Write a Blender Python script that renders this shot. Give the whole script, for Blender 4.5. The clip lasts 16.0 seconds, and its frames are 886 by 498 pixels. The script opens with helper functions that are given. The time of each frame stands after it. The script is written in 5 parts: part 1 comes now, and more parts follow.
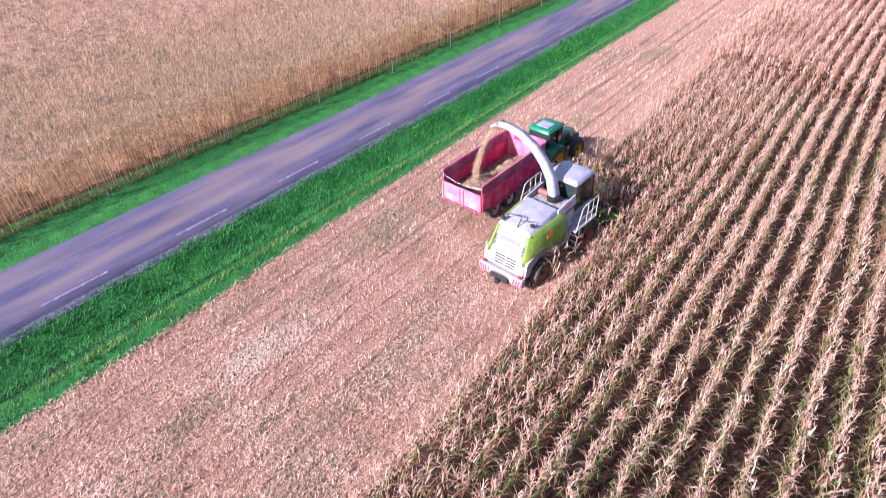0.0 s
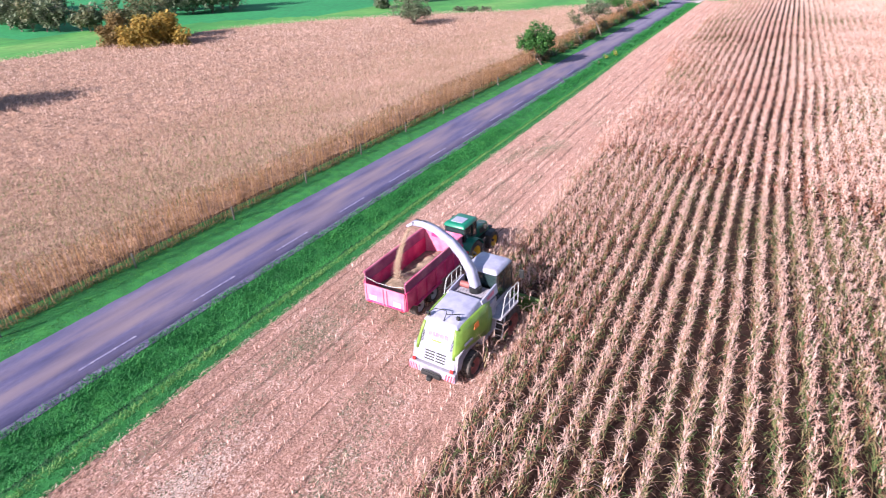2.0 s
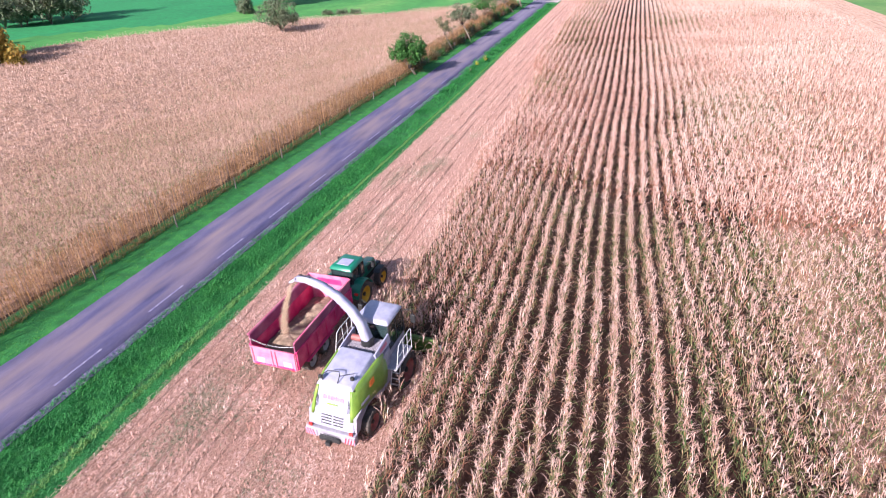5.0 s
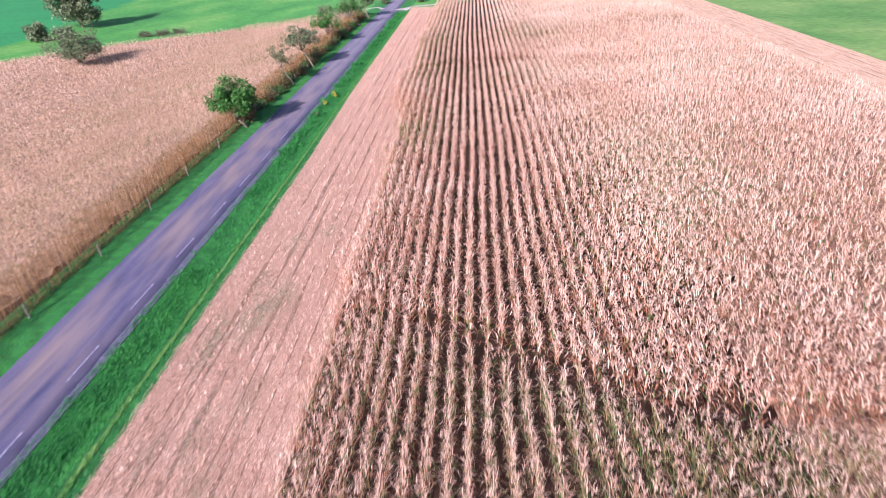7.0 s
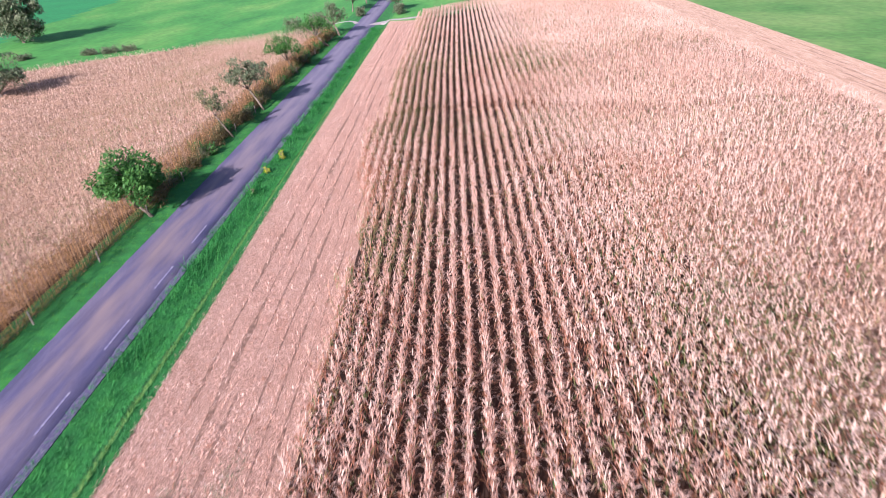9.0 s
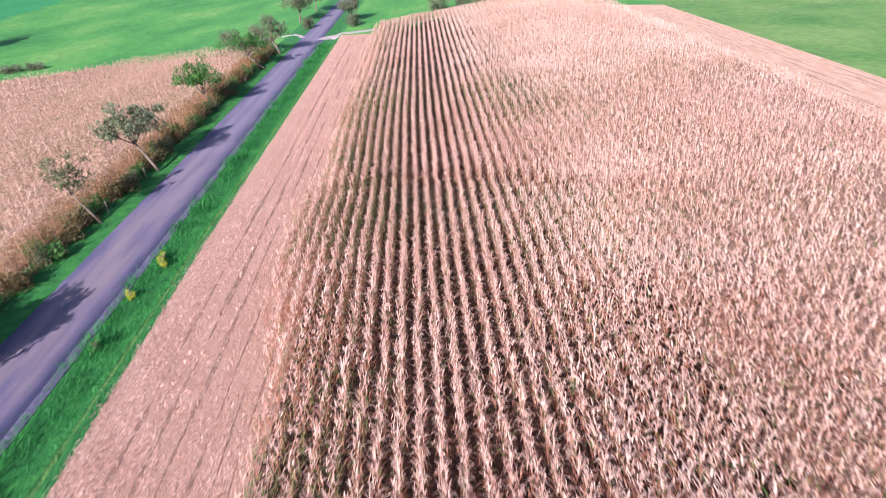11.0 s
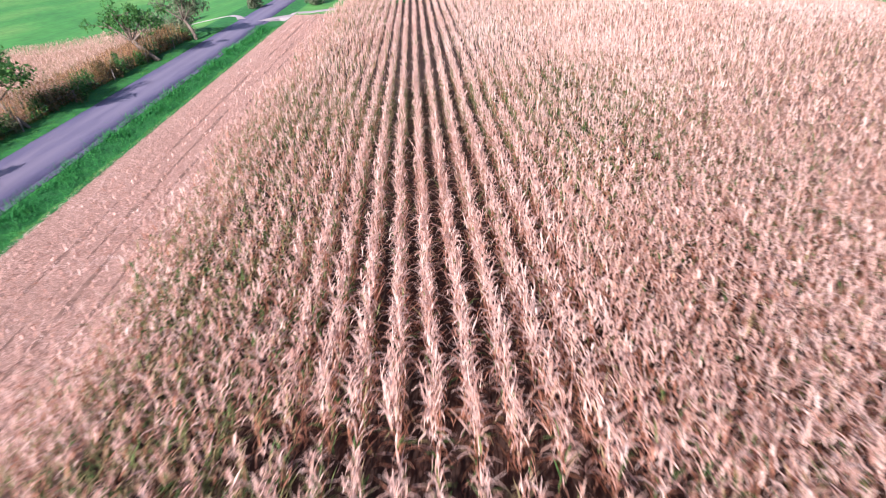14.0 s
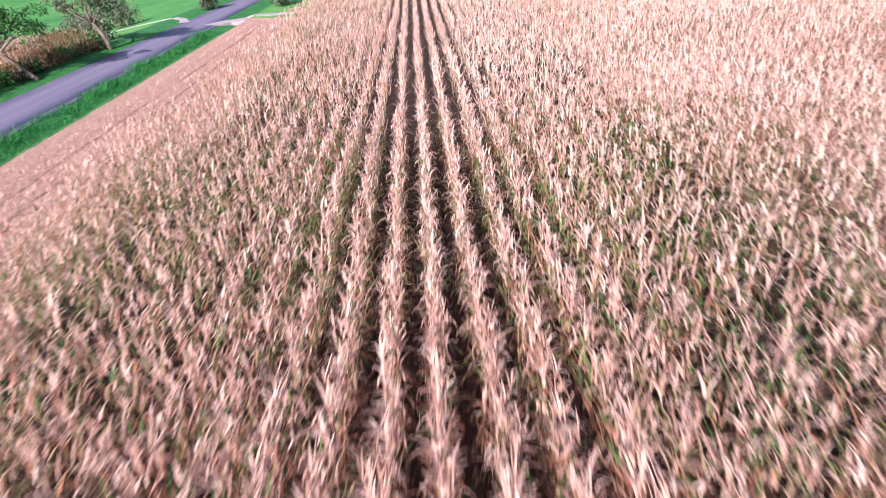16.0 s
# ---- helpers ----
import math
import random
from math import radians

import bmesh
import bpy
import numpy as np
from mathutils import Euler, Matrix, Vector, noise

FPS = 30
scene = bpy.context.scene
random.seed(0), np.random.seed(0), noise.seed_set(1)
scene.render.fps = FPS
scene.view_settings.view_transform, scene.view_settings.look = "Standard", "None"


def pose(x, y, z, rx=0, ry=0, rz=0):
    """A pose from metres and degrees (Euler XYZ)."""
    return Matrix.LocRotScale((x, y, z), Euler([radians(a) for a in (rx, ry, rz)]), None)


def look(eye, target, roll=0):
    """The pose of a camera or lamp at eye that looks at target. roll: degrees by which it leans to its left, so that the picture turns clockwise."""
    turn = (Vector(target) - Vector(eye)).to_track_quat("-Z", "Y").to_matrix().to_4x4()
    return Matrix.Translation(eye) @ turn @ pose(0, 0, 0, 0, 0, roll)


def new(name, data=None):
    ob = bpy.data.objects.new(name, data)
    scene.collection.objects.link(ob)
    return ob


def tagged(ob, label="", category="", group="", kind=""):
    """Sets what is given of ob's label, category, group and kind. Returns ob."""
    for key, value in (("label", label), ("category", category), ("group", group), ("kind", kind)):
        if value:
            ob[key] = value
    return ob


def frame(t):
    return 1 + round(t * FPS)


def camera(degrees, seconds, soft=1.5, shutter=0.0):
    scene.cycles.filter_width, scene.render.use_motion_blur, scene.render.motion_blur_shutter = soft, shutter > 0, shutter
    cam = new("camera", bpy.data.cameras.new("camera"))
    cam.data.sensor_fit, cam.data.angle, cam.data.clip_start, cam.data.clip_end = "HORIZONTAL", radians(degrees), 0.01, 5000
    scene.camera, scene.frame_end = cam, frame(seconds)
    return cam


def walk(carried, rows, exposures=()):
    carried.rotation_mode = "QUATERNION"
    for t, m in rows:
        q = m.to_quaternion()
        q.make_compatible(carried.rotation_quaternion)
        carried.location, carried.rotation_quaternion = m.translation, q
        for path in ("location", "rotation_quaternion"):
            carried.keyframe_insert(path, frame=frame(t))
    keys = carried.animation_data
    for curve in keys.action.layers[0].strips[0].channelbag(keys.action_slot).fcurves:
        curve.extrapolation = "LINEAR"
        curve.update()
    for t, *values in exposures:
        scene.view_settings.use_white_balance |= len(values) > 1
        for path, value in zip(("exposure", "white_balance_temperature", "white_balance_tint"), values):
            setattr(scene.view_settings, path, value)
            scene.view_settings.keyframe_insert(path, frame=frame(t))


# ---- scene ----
cam = camera(75.4, 16.0, soft=1.0, shutter=0.42)
PATH = [
    (0, (3.15, -29.93, 16.29), (-6.70, -17.62, 3.99), -0.78),
    (0.5, (3.14, -29.92, 16.32), (-7.35, -16.77, 5.50), -0.78),
    (1, (3.13, -29.99, 16.25), (-7.72, -16.09, 6.82), -0.75),
    (1.5, (3.18, -29.98, 16.21), (-6.77, -15.38, 6.82), -1.16),
    (2, (3.24, -29.95, 16.24), (-5.46, -14.61, 6.80), -1.71),
    (2.5, (3.24, -29.99, 16.27), (-4.47, -14.15, 6.80), -2.05),
    (3, (3.21, -30.01, 16.27), (-3.72, -13.82, 6.79), -2.25),
    (3.2, (3.21, -29.98, 16.31), (-3.51, -13.72, 6.80), -2.37),
    (4.6, (3.15, -29.25, 17.45), (-2.55, -12.35, 7.85), -2.1),
    (5.3, (3.02, -26.91, 18.31), (-2.07, -10.18, 8.60), -1.97),
    (5.5, (2.57, -25.16, 18.33), (-2.40, -8.38, 8.66), -2.15),
    (6, (1.40, -20.46, 18.67), (-3.57, -3.68, 8.99), -2.23),
    (6.5, (0.55, -15.67, 18.95), (-2.29, 1.56, 9.20), -2.98),
    (7, (0.35, -10.48, 19.21), (-0.95, 6.88, 9.36), -3.44),
    (7.5, (0.16, -5.29, 19.49), (-0.96, 12.05, 9.60), -3.44),
    (8, (-0.00, -0.00, 19.66), (-1.09, 17.34, 9.76), -3.42),
    (8.5, (-0.07, 5.29, 19.76), (-1.00, 22.64, 9.87), -3.46),
    (9, (0.02, 10.70, 19.95), (-0.87, 28.05, 10.05), -3.71),
    (9.2, (-0.06, 12.76, 19.95), (-0.87, 30.14, 10.08), -3.51),
    (11.3, (0.22, 35.27, 19.26), (0.49, 52.61, 9.31), -3.60),
    (11.5, (0.44, 37.53, 19.47), (0.67, 54.83, 9.44), -3.85),
    (12, (0.64, 42.96, 18.94), (0.92, 60.28, 8.95), -3.49),
    (12.5, (0.80, 48.26, 17.18), (1.11, 65.59, 7.19), -3.39),
    (13, (0.98, 53.61, 15.17), (1.32, 70.94, 5.19), -3.30),
    (13.5, (1.28, 59.02, 13.29), (1.59, 76.32, 3.28), -3.45),
    (14, (1.48, 64.72, 11.35), (1.80, 82.04, 1.35), -3.51),
    (14.5, (1.75, 69.68, 9.43), (2.08, 86.99, -0.58), -3.57),
    (15, (2.01, 73.73, 8.92), (2.42, 91.06, -1.06), -3.15),
    (15.5, (2.42, 78.00, 8.93), (2.84, 95.34, -1.03), -3.14),
    (16, (2.82, 82.83, 8.96), (3.27, 100.19, -0.95), -2.92),
]
walk(cam, [(t, look(eye, target, roll)) for t, eye, target, roll in PATH], exposures=((0.0, 1.17, 6150, 18), (5.5, 1.12, 6150, 18), (9.0, 1.03, 6150, 18), (13.0, 1.08, 6150, 18), (14.5, 1.03, 6150, 18), (16.0, 1.08, 6150, 18)))

# ---- world and sun ----
world = bpy.data.worlds.new("world")
scene.world = world
world.use_nodes = True
wn = world.node_tree
sky = wn.nodes.new("ShaderNodeTexSky")
sky.sky_type, sky.sun_disc = "NISHITA", False
SUN_EL, SUN_AZ = 28.0, 199.0
sky.sun_elevation, sky.sun_rotation = radians(SUN_EL), radians(SUN_AZ)
wn.nodes["Background"].inputs[1].default_value = 0.08
wn.links.new(sky.outputs[0], wn.nodes["Background"].inputs[0])
sun = new("sun", bpy.data.lights.new("sun", "SUN"))
sun.data.energy, sun.data.angle, sun.data.color = 5.0, radians(0.6), (1.0, 0.93, 0.86)
SUN_FROM = Vector((math.sin(radians(SUN_AZ)) * math.cos(radians(SUN_EL)), math.cos(radians(SUN_AZ)) * math.cos(radians(SUN_EL)), math.sin(radians(SUN_EL))))
sun.matrix_world = look(SUN_FROM * 200, (0, 0, 0))

# ---- materials ----
def material(name, cols, scale=1.0, rough=0.8, bump=0.0, metal=0.0, by="noise", fine=0.25, translucent=0.0, coat=0.0, stretch=(1, 1, 1), bump_scale=6.0, spread=0.8):
    """A surface that mixes the colours given (linear triples) by noise of that scale, by island or by object, with fine grain and relief."""
    m = bpy.data.materials.new(name)
    m.use_nodes = True
    nt = m.node_tree
    N, L = nt.nodes, nt.links
    bsdf = N["Principled BSDF"]
    bsdf.inputs["Roughness"].default_value = rough
    bsdf.inputs["Metallic"].default_value = metal
    bsdf.inputs["Coat Weight"].default_value = coat
    tc = N.new("ShaderNodeTexCoord")
    mp = N.new("ShaderNodeMapping")
    mp.inputs["Scale"].default_value = stretch
    L.new(tc.outputs["Object"], mp.inputs[0])
    no = N.new("ShaderNodeTexNoise")
    no.inputs["Scale"].default_value, no.inputs["Detail"].default_value = scale, 5.0
    L.new(mp.outputs[0], no.inputs["Vector"])
    ramp = N.new("ShaderNodeValToRGB")
    el = ramp.color_ramp.elements
    lo, hi = (0.3, 0.7) if by == "noise" else (0.0, 1.0)
    while len(el) < len(cols):
        el.new(0.5)
    for i, c in enumerate(cols):
        el[i].position = lo + (hi - lo) * i / max(1, len(cols) - 1)
        el[i].color = tuple(c[:3]) + (1.0,)
    if by == "noise":
        L.new(no.outputs["Fac"], ramp.inputs[0])
    elif by == "object":
        L.new(N.new("ShaderNodeObjectInfo").outputs["Random"], ramp.inputs[0])
    else:
        geo = N.new("ShaderNodeNewGeometry")
        add = N.new("ShaderNodeMath")
        add.operation = "MULTIPLY_ADD"
        L.new(no.outputs["Fac"], add.inputs[0])
        add.inputs[1].default_value = 1.3
        sub = N.new("ShaderNodeMath")
        sub.operation = "MULTIPLY_ADD"
        L.new(geo.outputs["Random Per Island"], sub.inputs[0])
        sub.inputs[1].default_value, sub.inputs[2].default_value = spread, -0.15 - spread / 2
        L.new(sub.outputs[0], add.inputs[2])
        L.new(add.outputs[0], ramp.inputs[0])
    grain = N.new("ShaderNodeTexNoise")
    grain.inputs["Scale"].default_value, grain.inputs["Detail"].default_value = scale * 14, 4.0
    L.new(mp.outputs[0], grain.inputs["Vector"])
    mix = N.new("ShaderNodeMix")
    mix.data_type, mix.blend_type = "RGBA", "MULTIPLY"
    mix.inputs[0].default_value = 1.0
    gr = N.new("ShaderNodeMapRange")
    gr.inputs[1].default_value, gr.inputs[2].default_value = 0.25, 0.75
    gr.inputs[3].default_value, gr.inputs[4].default_value = 1 - fine, 1 + fine
    L.new(grain.outputs["Fac"], gr.inputs[0])
    L.new(ramp.outputs[0], mix.inputs[6])
    L.new(gr.outputs[0], mix.inputs[7])
    L.new(mix.outputs[2], bsdf.inputs["Base Color"])
    if bump:
        bn = N.new("ShaderNodeTexNoise")
        bn.inputs["Scale"].default_value, bn.inputs["Detail"].default_value = scale * bump_scale, 6.0
        L.new(mp.outputs[0], bn.inputs["Vector"])
        b = N.new("ShaderNodeBump")
        b.inputs["Strength"].default_value, b.inputs["Distance"].default_value = 0.8, bump
        L.new(bn.outputs["Fac"], b.inputs["Height"])
        L.new(b.outputs[0], bsdf.inputs["Normal"])
    if translucent:
        tr = N.new("ShaderNodeBsdfTranslucent")
        L.new(mix.outputs[2], tr.inputs[0])
        ms = N.new("ShaderNodeMixShader")
        ms.inputs[0].default_value = translucent
        L.new(bsdf.outputs[0], ms.inputs[1])
        L.new(tr.outputs[0], ms.inputs[2])
        L.new(ms.outputs[0], N["Material Output"].inputs[0])
    return m


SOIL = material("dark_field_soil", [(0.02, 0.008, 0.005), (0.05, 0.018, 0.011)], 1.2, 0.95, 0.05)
LITTER = material("straw_littered_soil", [(0.12, 0.06, 0.045), (0.49, 0.275, 0.215), (0.80, 0.54, 0.465)], 20.0, 0.95, 0.06, stretch=(1, 0.6, 1))
TURF = material("verge_turf", [(0.008, 0.10, 0.02), (0.014, 0.15, 0.03), (0.03, 0.20, 0.035)], 1.3, 0.9, 0.05)
MEADOW = material("meadow_grass", [(0.018, 0.16, 0.028), (0.05, 0.235, 0.04), (0.13, 0.29, 0.065)], 0.05, 0.9, 0.05, stretch=(1, 0.5, 1))
MEADOW_OLIVE = material("olive_meadow_grass", [(0.05, 0.17, 0.03), (0.10, 0.22, 0.05), (0.17, 0.27, 0.08)], 0.06, 0.9, 0.05)
STRAW = material("straw_covered_headland", [(0.44, 0.26, 0.18), (0.56, 0.345, 0.255), (0.66, 0.44, 0.35)], 1.6, 0.95, 0.08, stretch=(1.6, 0.25, 1))
MEADOW_DARK = material("dark_meadow_grass", [(0.004, 0.17, 0.05), (0.008, 0.22, 0.06)], 0.05, 0.9, 0.05)
ASPHALT = material("worn_asphalt", [(0.05, 0.047, 0.118), (0.082, 0.074, 0.162), (0.128, 0.106, 0.18)], 0.9, 0.85, 0.006, stretch=(1.6, 0.25, 1), bump_scale=40, fine=0.22)


def wear_bands(m):
    """Paler polished wheel tracks along the road, broken by patches; paler and bluer farther along."""
    nt = m.node_tree
    N, L = nt.nodes, nt.links
    bsdf = N["Principled BSDF"]
    src = bsdf.inputs["Base Color"].links[0].from_socket
    tc = N.new("ShaderNodeTexCoord")
    sep = N.new("ShaderNodeSeparateXYZ")
    L.new(tc.outputs["Object"], sep.inputs[0])
    ramp = N.new("ShaderNodeValToRGB")
    mr = N.new("ShaderNodeMapRange")
    mr.inputs[1].default_value, mr.inputs[2].default_value = -24.8, -20.2
    L.new(sep.outputs[0], mr.inputs[0])
    L.new(mr.outputs[0], ramp.inputs[0])
    el = ramp.color_ramp.elements
    for k, (p, v) in enumerate(((0.0, 0.0), (0.14, 0.3), (0.32, 0.9), (0.46, 0.65), (0.62, 0.85), (0.8, 0.35), (1.0, 0.1))):
        e = el[k] if k < 2 else el.new(p)
        e.position, e.color = p, (v, v, v, 1)
    no = N.new("ShaderNodeTexNoise")
    no.inputs["Scale"].default_value = 1.0
    mp = N.new("ShaderNodeMapping")
    mp.inputs["Scale"].default_value = (0.9, 0.12, 1)
    L.new(tc.outputs["Object"], mp.inputs[0])
    L.new(mp.outputs[0], no.inputs["Vector"])
    mul = N.new("ShaderNodeMath")
    mul.operation = "MULTIPLY"
    nr = N.new("ShaderNodeMapRange")
    nr.inputs[1].default_value, nr.inputs[2].default_value = 0.35, 0.65
    L.new(no.outputs["Fac"], nr.inputs[0])
    L.new(ramp.outputs[0], mul.inputs[0])
    # the pale share rises and its tone turns bluer along y
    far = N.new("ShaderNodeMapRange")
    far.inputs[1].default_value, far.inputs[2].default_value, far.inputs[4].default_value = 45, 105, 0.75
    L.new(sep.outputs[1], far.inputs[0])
    worn = N.new("ShaderNodeMath")
    worn.operation, worn.use_clamp = "ADD", True
    L.new(nr.outputs[0], worn.inputs[0])
    L.new(far.outputs[0], worn.inputs[1])
    L.new(worn.outputs[0], mul.inputs[1])
    mix = N.new("ShaderNodeMix")
    mix.data_type = "RGBA"
    L.new(mul.outputs[0], mix.inputs[0])
    L.new(src, mix.inputs[6])
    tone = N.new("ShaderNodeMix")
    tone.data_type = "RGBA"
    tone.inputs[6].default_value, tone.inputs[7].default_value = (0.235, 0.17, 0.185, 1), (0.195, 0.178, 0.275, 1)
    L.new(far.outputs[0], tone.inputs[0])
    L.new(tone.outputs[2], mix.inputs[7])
    L.new(mix.outputs[2], bsdf.inputs["Base Color"])


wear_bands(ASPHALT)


def darken_near(m):
    """Multiplies the near stubble darker and browner, putting the haze-bright distance into colour, fading out along
    the rows.
    """
    nt = m.node_tree
    N, L = nt.nodes, nt.links
    bsdf = N["Principled BSDF"]
    src = bsdf.inputs["Base Color"].links[0].from_socket
    tc = N.new("ShaderNodeTexCoord")
    sep = N.new("ShaderNodeSeparateXYZ")
    L.new(tc.outputs["Object"], sep.inputs[0])
    mr = N.new("ShaderNodeMapRange")
    mr.inputs[1].default_value, mr.inputs[2].default_value = 4.0, -14.0
    L.new(sep.outputs[1], mr.inputs[0])
    mix = N.new("ShaderNodeMix")
    mix.data_type, mix.blend_type = "RGBA", "MULTIPLY"
    L.new(mr.outputs[0], mix.inputs[0])
    L.new(src, mix.inputs[6])
    mix.inputs[7].default_value = (0.84, 0.80, 0.77, 1)
    L.new(mix.outputs[2], bsdf.inputs["Base Color"])


darken_near(LITTER)
GRAVEL = material("bluish_roadside_gravel", [(0.045, 0.04, 0.11), (0.095, 0.082, 0.165), (0.20, 0.175, 0.26)], 9.0, 0.95, 0.02)
CHALK = material("pale_gravel_track", [(0.30, 0.25, 0.28), (0.44, 0.37, 0.39)], 1.0, 0.95, 0.02)
PAINT = material("worn_road_paint", [(0.11, 0.10, 0.21), (0.2, 0.18, 0.30), (0.36, 0.33, 0.44)], 3.0, 0.8)
CORN = material("dry_maize_leaves", [(0.40, 0.21, 0.155), (0.60, 0.345, 0.28), (0.70, 0.445, 0.38), (0.75, 0.51, 0.45), (0.78, 0.56, 0.50)], 0.22, 0.9, by="island", fine=0.1, translucent=0.48)
# paler dry leaves; their share also carries the brightness of distant sunlit tops
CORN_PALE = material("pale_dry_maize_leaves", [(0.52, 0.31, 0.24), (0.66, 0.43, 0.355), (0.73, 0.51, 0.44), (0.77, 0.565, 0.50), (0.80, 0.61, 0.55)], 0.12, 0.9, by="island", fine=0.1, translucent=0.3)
CORN_GREEN = material("half_green_maize_leaves", [(0.03, 0.09, 0.02), (0.08, 0.15, 0.04), (0.20, 0.20, 0.08), (0.36, 0.25, 0.14), (0.50, 0.34, 0.24)], 0.25, 0.85, by="island", fine=0.25, translucent=0.3)
CORN_BROWN = material("brown_withered_maize_leaves", [(0.19, 0.095, 0.05), (0.38, 0.16, 0.095), (0.53, 0.245, 0.165), (0.62, 0.335, 0.25)], 0.3, 0.8, by="island", fine=0.3, translucent=0.5)
CORN_TAN = material("tan_maize_leaves", [(0.36, 0.20, 0.07), (0.54, 0.29, 0.13), (0.66, 0.39, 0.21), (0.74, 0.49, 0.32)], 0.2, 0.8, by="island", fine=0.2, translucent=0.62)
# brown leaves, taken darker still for the shade on the road-facing side
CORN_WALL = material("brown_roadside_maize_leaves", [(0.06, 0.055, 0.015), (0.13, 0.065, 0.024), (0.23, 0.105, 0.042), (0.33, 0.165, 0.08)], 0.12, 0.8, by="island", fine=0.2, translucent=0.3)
CORN_LEFT = material("standing_maize_leaves", [(0.22, 0.155, 0.09), (0.33, 0.215, 0.145), (0.42, 0.27, 0.205), (0.51, 0.335, 0.27), (0.58, 0.40, 0.335)], 0.045, 0.75, by="island", fine=0.15, translucent=0.25, spread=0.45)
UNDER = material("maize_undergrowth", [(0.18, 0.105, 0.07), (0.31, 0.18, 0.13), (0.43, 0.265, 0.20)], 2.5, 0.95, 0.1)
CHAFF = material("maize_chaff", [(0.21, 0.113, 0.083), (0.57, 0.318, 0.255), (0.78, 0.49, 0.425), (0.87, 0.66, 0.60)], 0.5, 0.85, by="island", fine=0.2)
BLADES = material("long_verge_grass", [(0.006, 0.10, 0.02), (0.012, 0.165, 0.032), (0.024, 0.23, 0.045), (0.065, 0.29, 0.06)], 0.6, 0.7, by="island", fine=0.2, translucent=0.25)


# ---- mesh helpers ----
rng = np.random.default_rng(7)


def mesh_np(name, co, quads, mats, index=None, smooth=False):
    me = bpy.data.meshes.new(name)
    n = len(quads)
    k = quads.shape[1]
    me.vertices.add(len(co))
    me.vertices.foreach_set("co", np.asarray(co, np.float32).ravel())
    me.loops.add(n * k)
    me.loops.foreach_set("vertex_index", np.asarray(quads, np.int32).ravel())
    me.polygons.add(n)
    me.polygons.foreach_set("loop_start", np.arange(0, n * k, k, dtype=np.int32))
    me.polygons.foreach_set("use_smooth", np.full(n, smooth))
    for m in mats:
        me.materials.append(m)
    if index is not None:
        me.polygons.foreach_set("material_index", np.asarray(index, np.int32))
    me.update(calc_edges=True)
    me.validate()
    return new(name, me)


def strips(base, azim, length, width, rise, droop, segs, tip=0.15):
    """Bent tapering blades from base points: vertices and quads."""
    n = len(base)
    s = np.linspace(0, 1, segs + 1)
    el = rise[:, None] - droop[:, None] * (s[None, :-1] + 0.5 / segs)
    step = length[:, None] / segs
    out = np.concatenate([np.zeros((n, 1)), np.cumsum(np.cos(el) * step, 1)], 1)
    up = np.concatenate([np.zeros((n, 1)), np.cumsum(np.sin(el) * step, 1)], 1)
    ca, sa = np.cos(azim)[:, None], np.sin(azim)[:, None]
    c = np.stack([base[:, :1] + out * ca, base[:, 1:2] + out * sa, base[:, 2:3] + up], -1)
    w = width[:, None] * np.interp(s, [0, 0.35, 1], [0.7, 1.0, tip])[None] * 0.5
    side = np.stack([-sa * w, ca * w, np.zeros_like(w)], -1)
    v = np.stack([c - side, c + side], 2).reshape(n, -1, 3)
    i = np.arange(segs)
    q = np.stack([2 * i, 2 * i + 1, 2 * i + 3, 2 * i + 2], -1)[None] + (np.arange(n) * 2 * (segs + 1))[:, None, None]
    return v.reshape(-1, 3), q.reshape(-1, 4)


def gather(parts):
    vs, qs, o = [], [], 0
    for v, q in parts:
        vs.append(v)
        qs.append(q + o)
        o += len(v)
    return np.concatenate(vs), np.concatenate(qs)


PROFILE_X = [-3000, -300, -160, -120, -100, -80, -68, -56, -40, -32, -27.3, -26.2, -24.8, -20.1, -19.4, -18.0, -16.6, -15.6, -14.5, -8, 0, 10, 20, 28, 36, 46, 56, 110, 3000]
PROFILE_Z = [0, -2, -5, -6, -6.2, -6.2, -5.7, -4.5, -2.2, -0.8, 0, -0.08, -0.2, -0.2, -0.25, -0.62, 0.12, 0.06, 0, 0, 0.45, 1.3, 1.7, 2.1, 1.5, 0.9, 0.4, 0, 0]


def ground_z(x, y):
    return np.interp(x, PROFILE_X, PROFILE_Z) + 0 * np.asarray(y)


def left_field_edge(x):
    """The far end of the maize beyond the road, by x."""
    return np.interp(x, [-146, -141, -137, -125, -108, -86, -63, -45, -33, -27], [5, 55, 92, 119, 140, 158, 165, 157, 142, 139])


def dry_step(x):
    """Where the greener, shorter maize gives way to the dry stand."""
    return np.interp(x, [-4, -2, 1.5, 3.9, 7.8, 13, 20], [13.5, 12.7, 10.5, 9.0, 6.3, 5.3, 5.0])


def field_end(x):
    """Where the near field ends, short of the farm track."""
    return np.interp(x, [-16, -9, 7, 26, 45, 60], [153.5, 157, 164, 168.5, 168.5, 168])


def second_step(x):
    """The next such step, farther along the rows."""
    return np.interp(x, [-7, -2.6, 4.3, 8.3, 13, 20], [72.7, 74.0, 71.7, 69.2, 67.2, 65.0])


def verge_shift(y):
    """How far the field's grassy edge has drifted towards the road, along y."""
    return np.interp(y, [-26, -12, 10, 40, 66, 100], [0.35, 0.05, -0.35, -0.45, -0.9, -1.0])


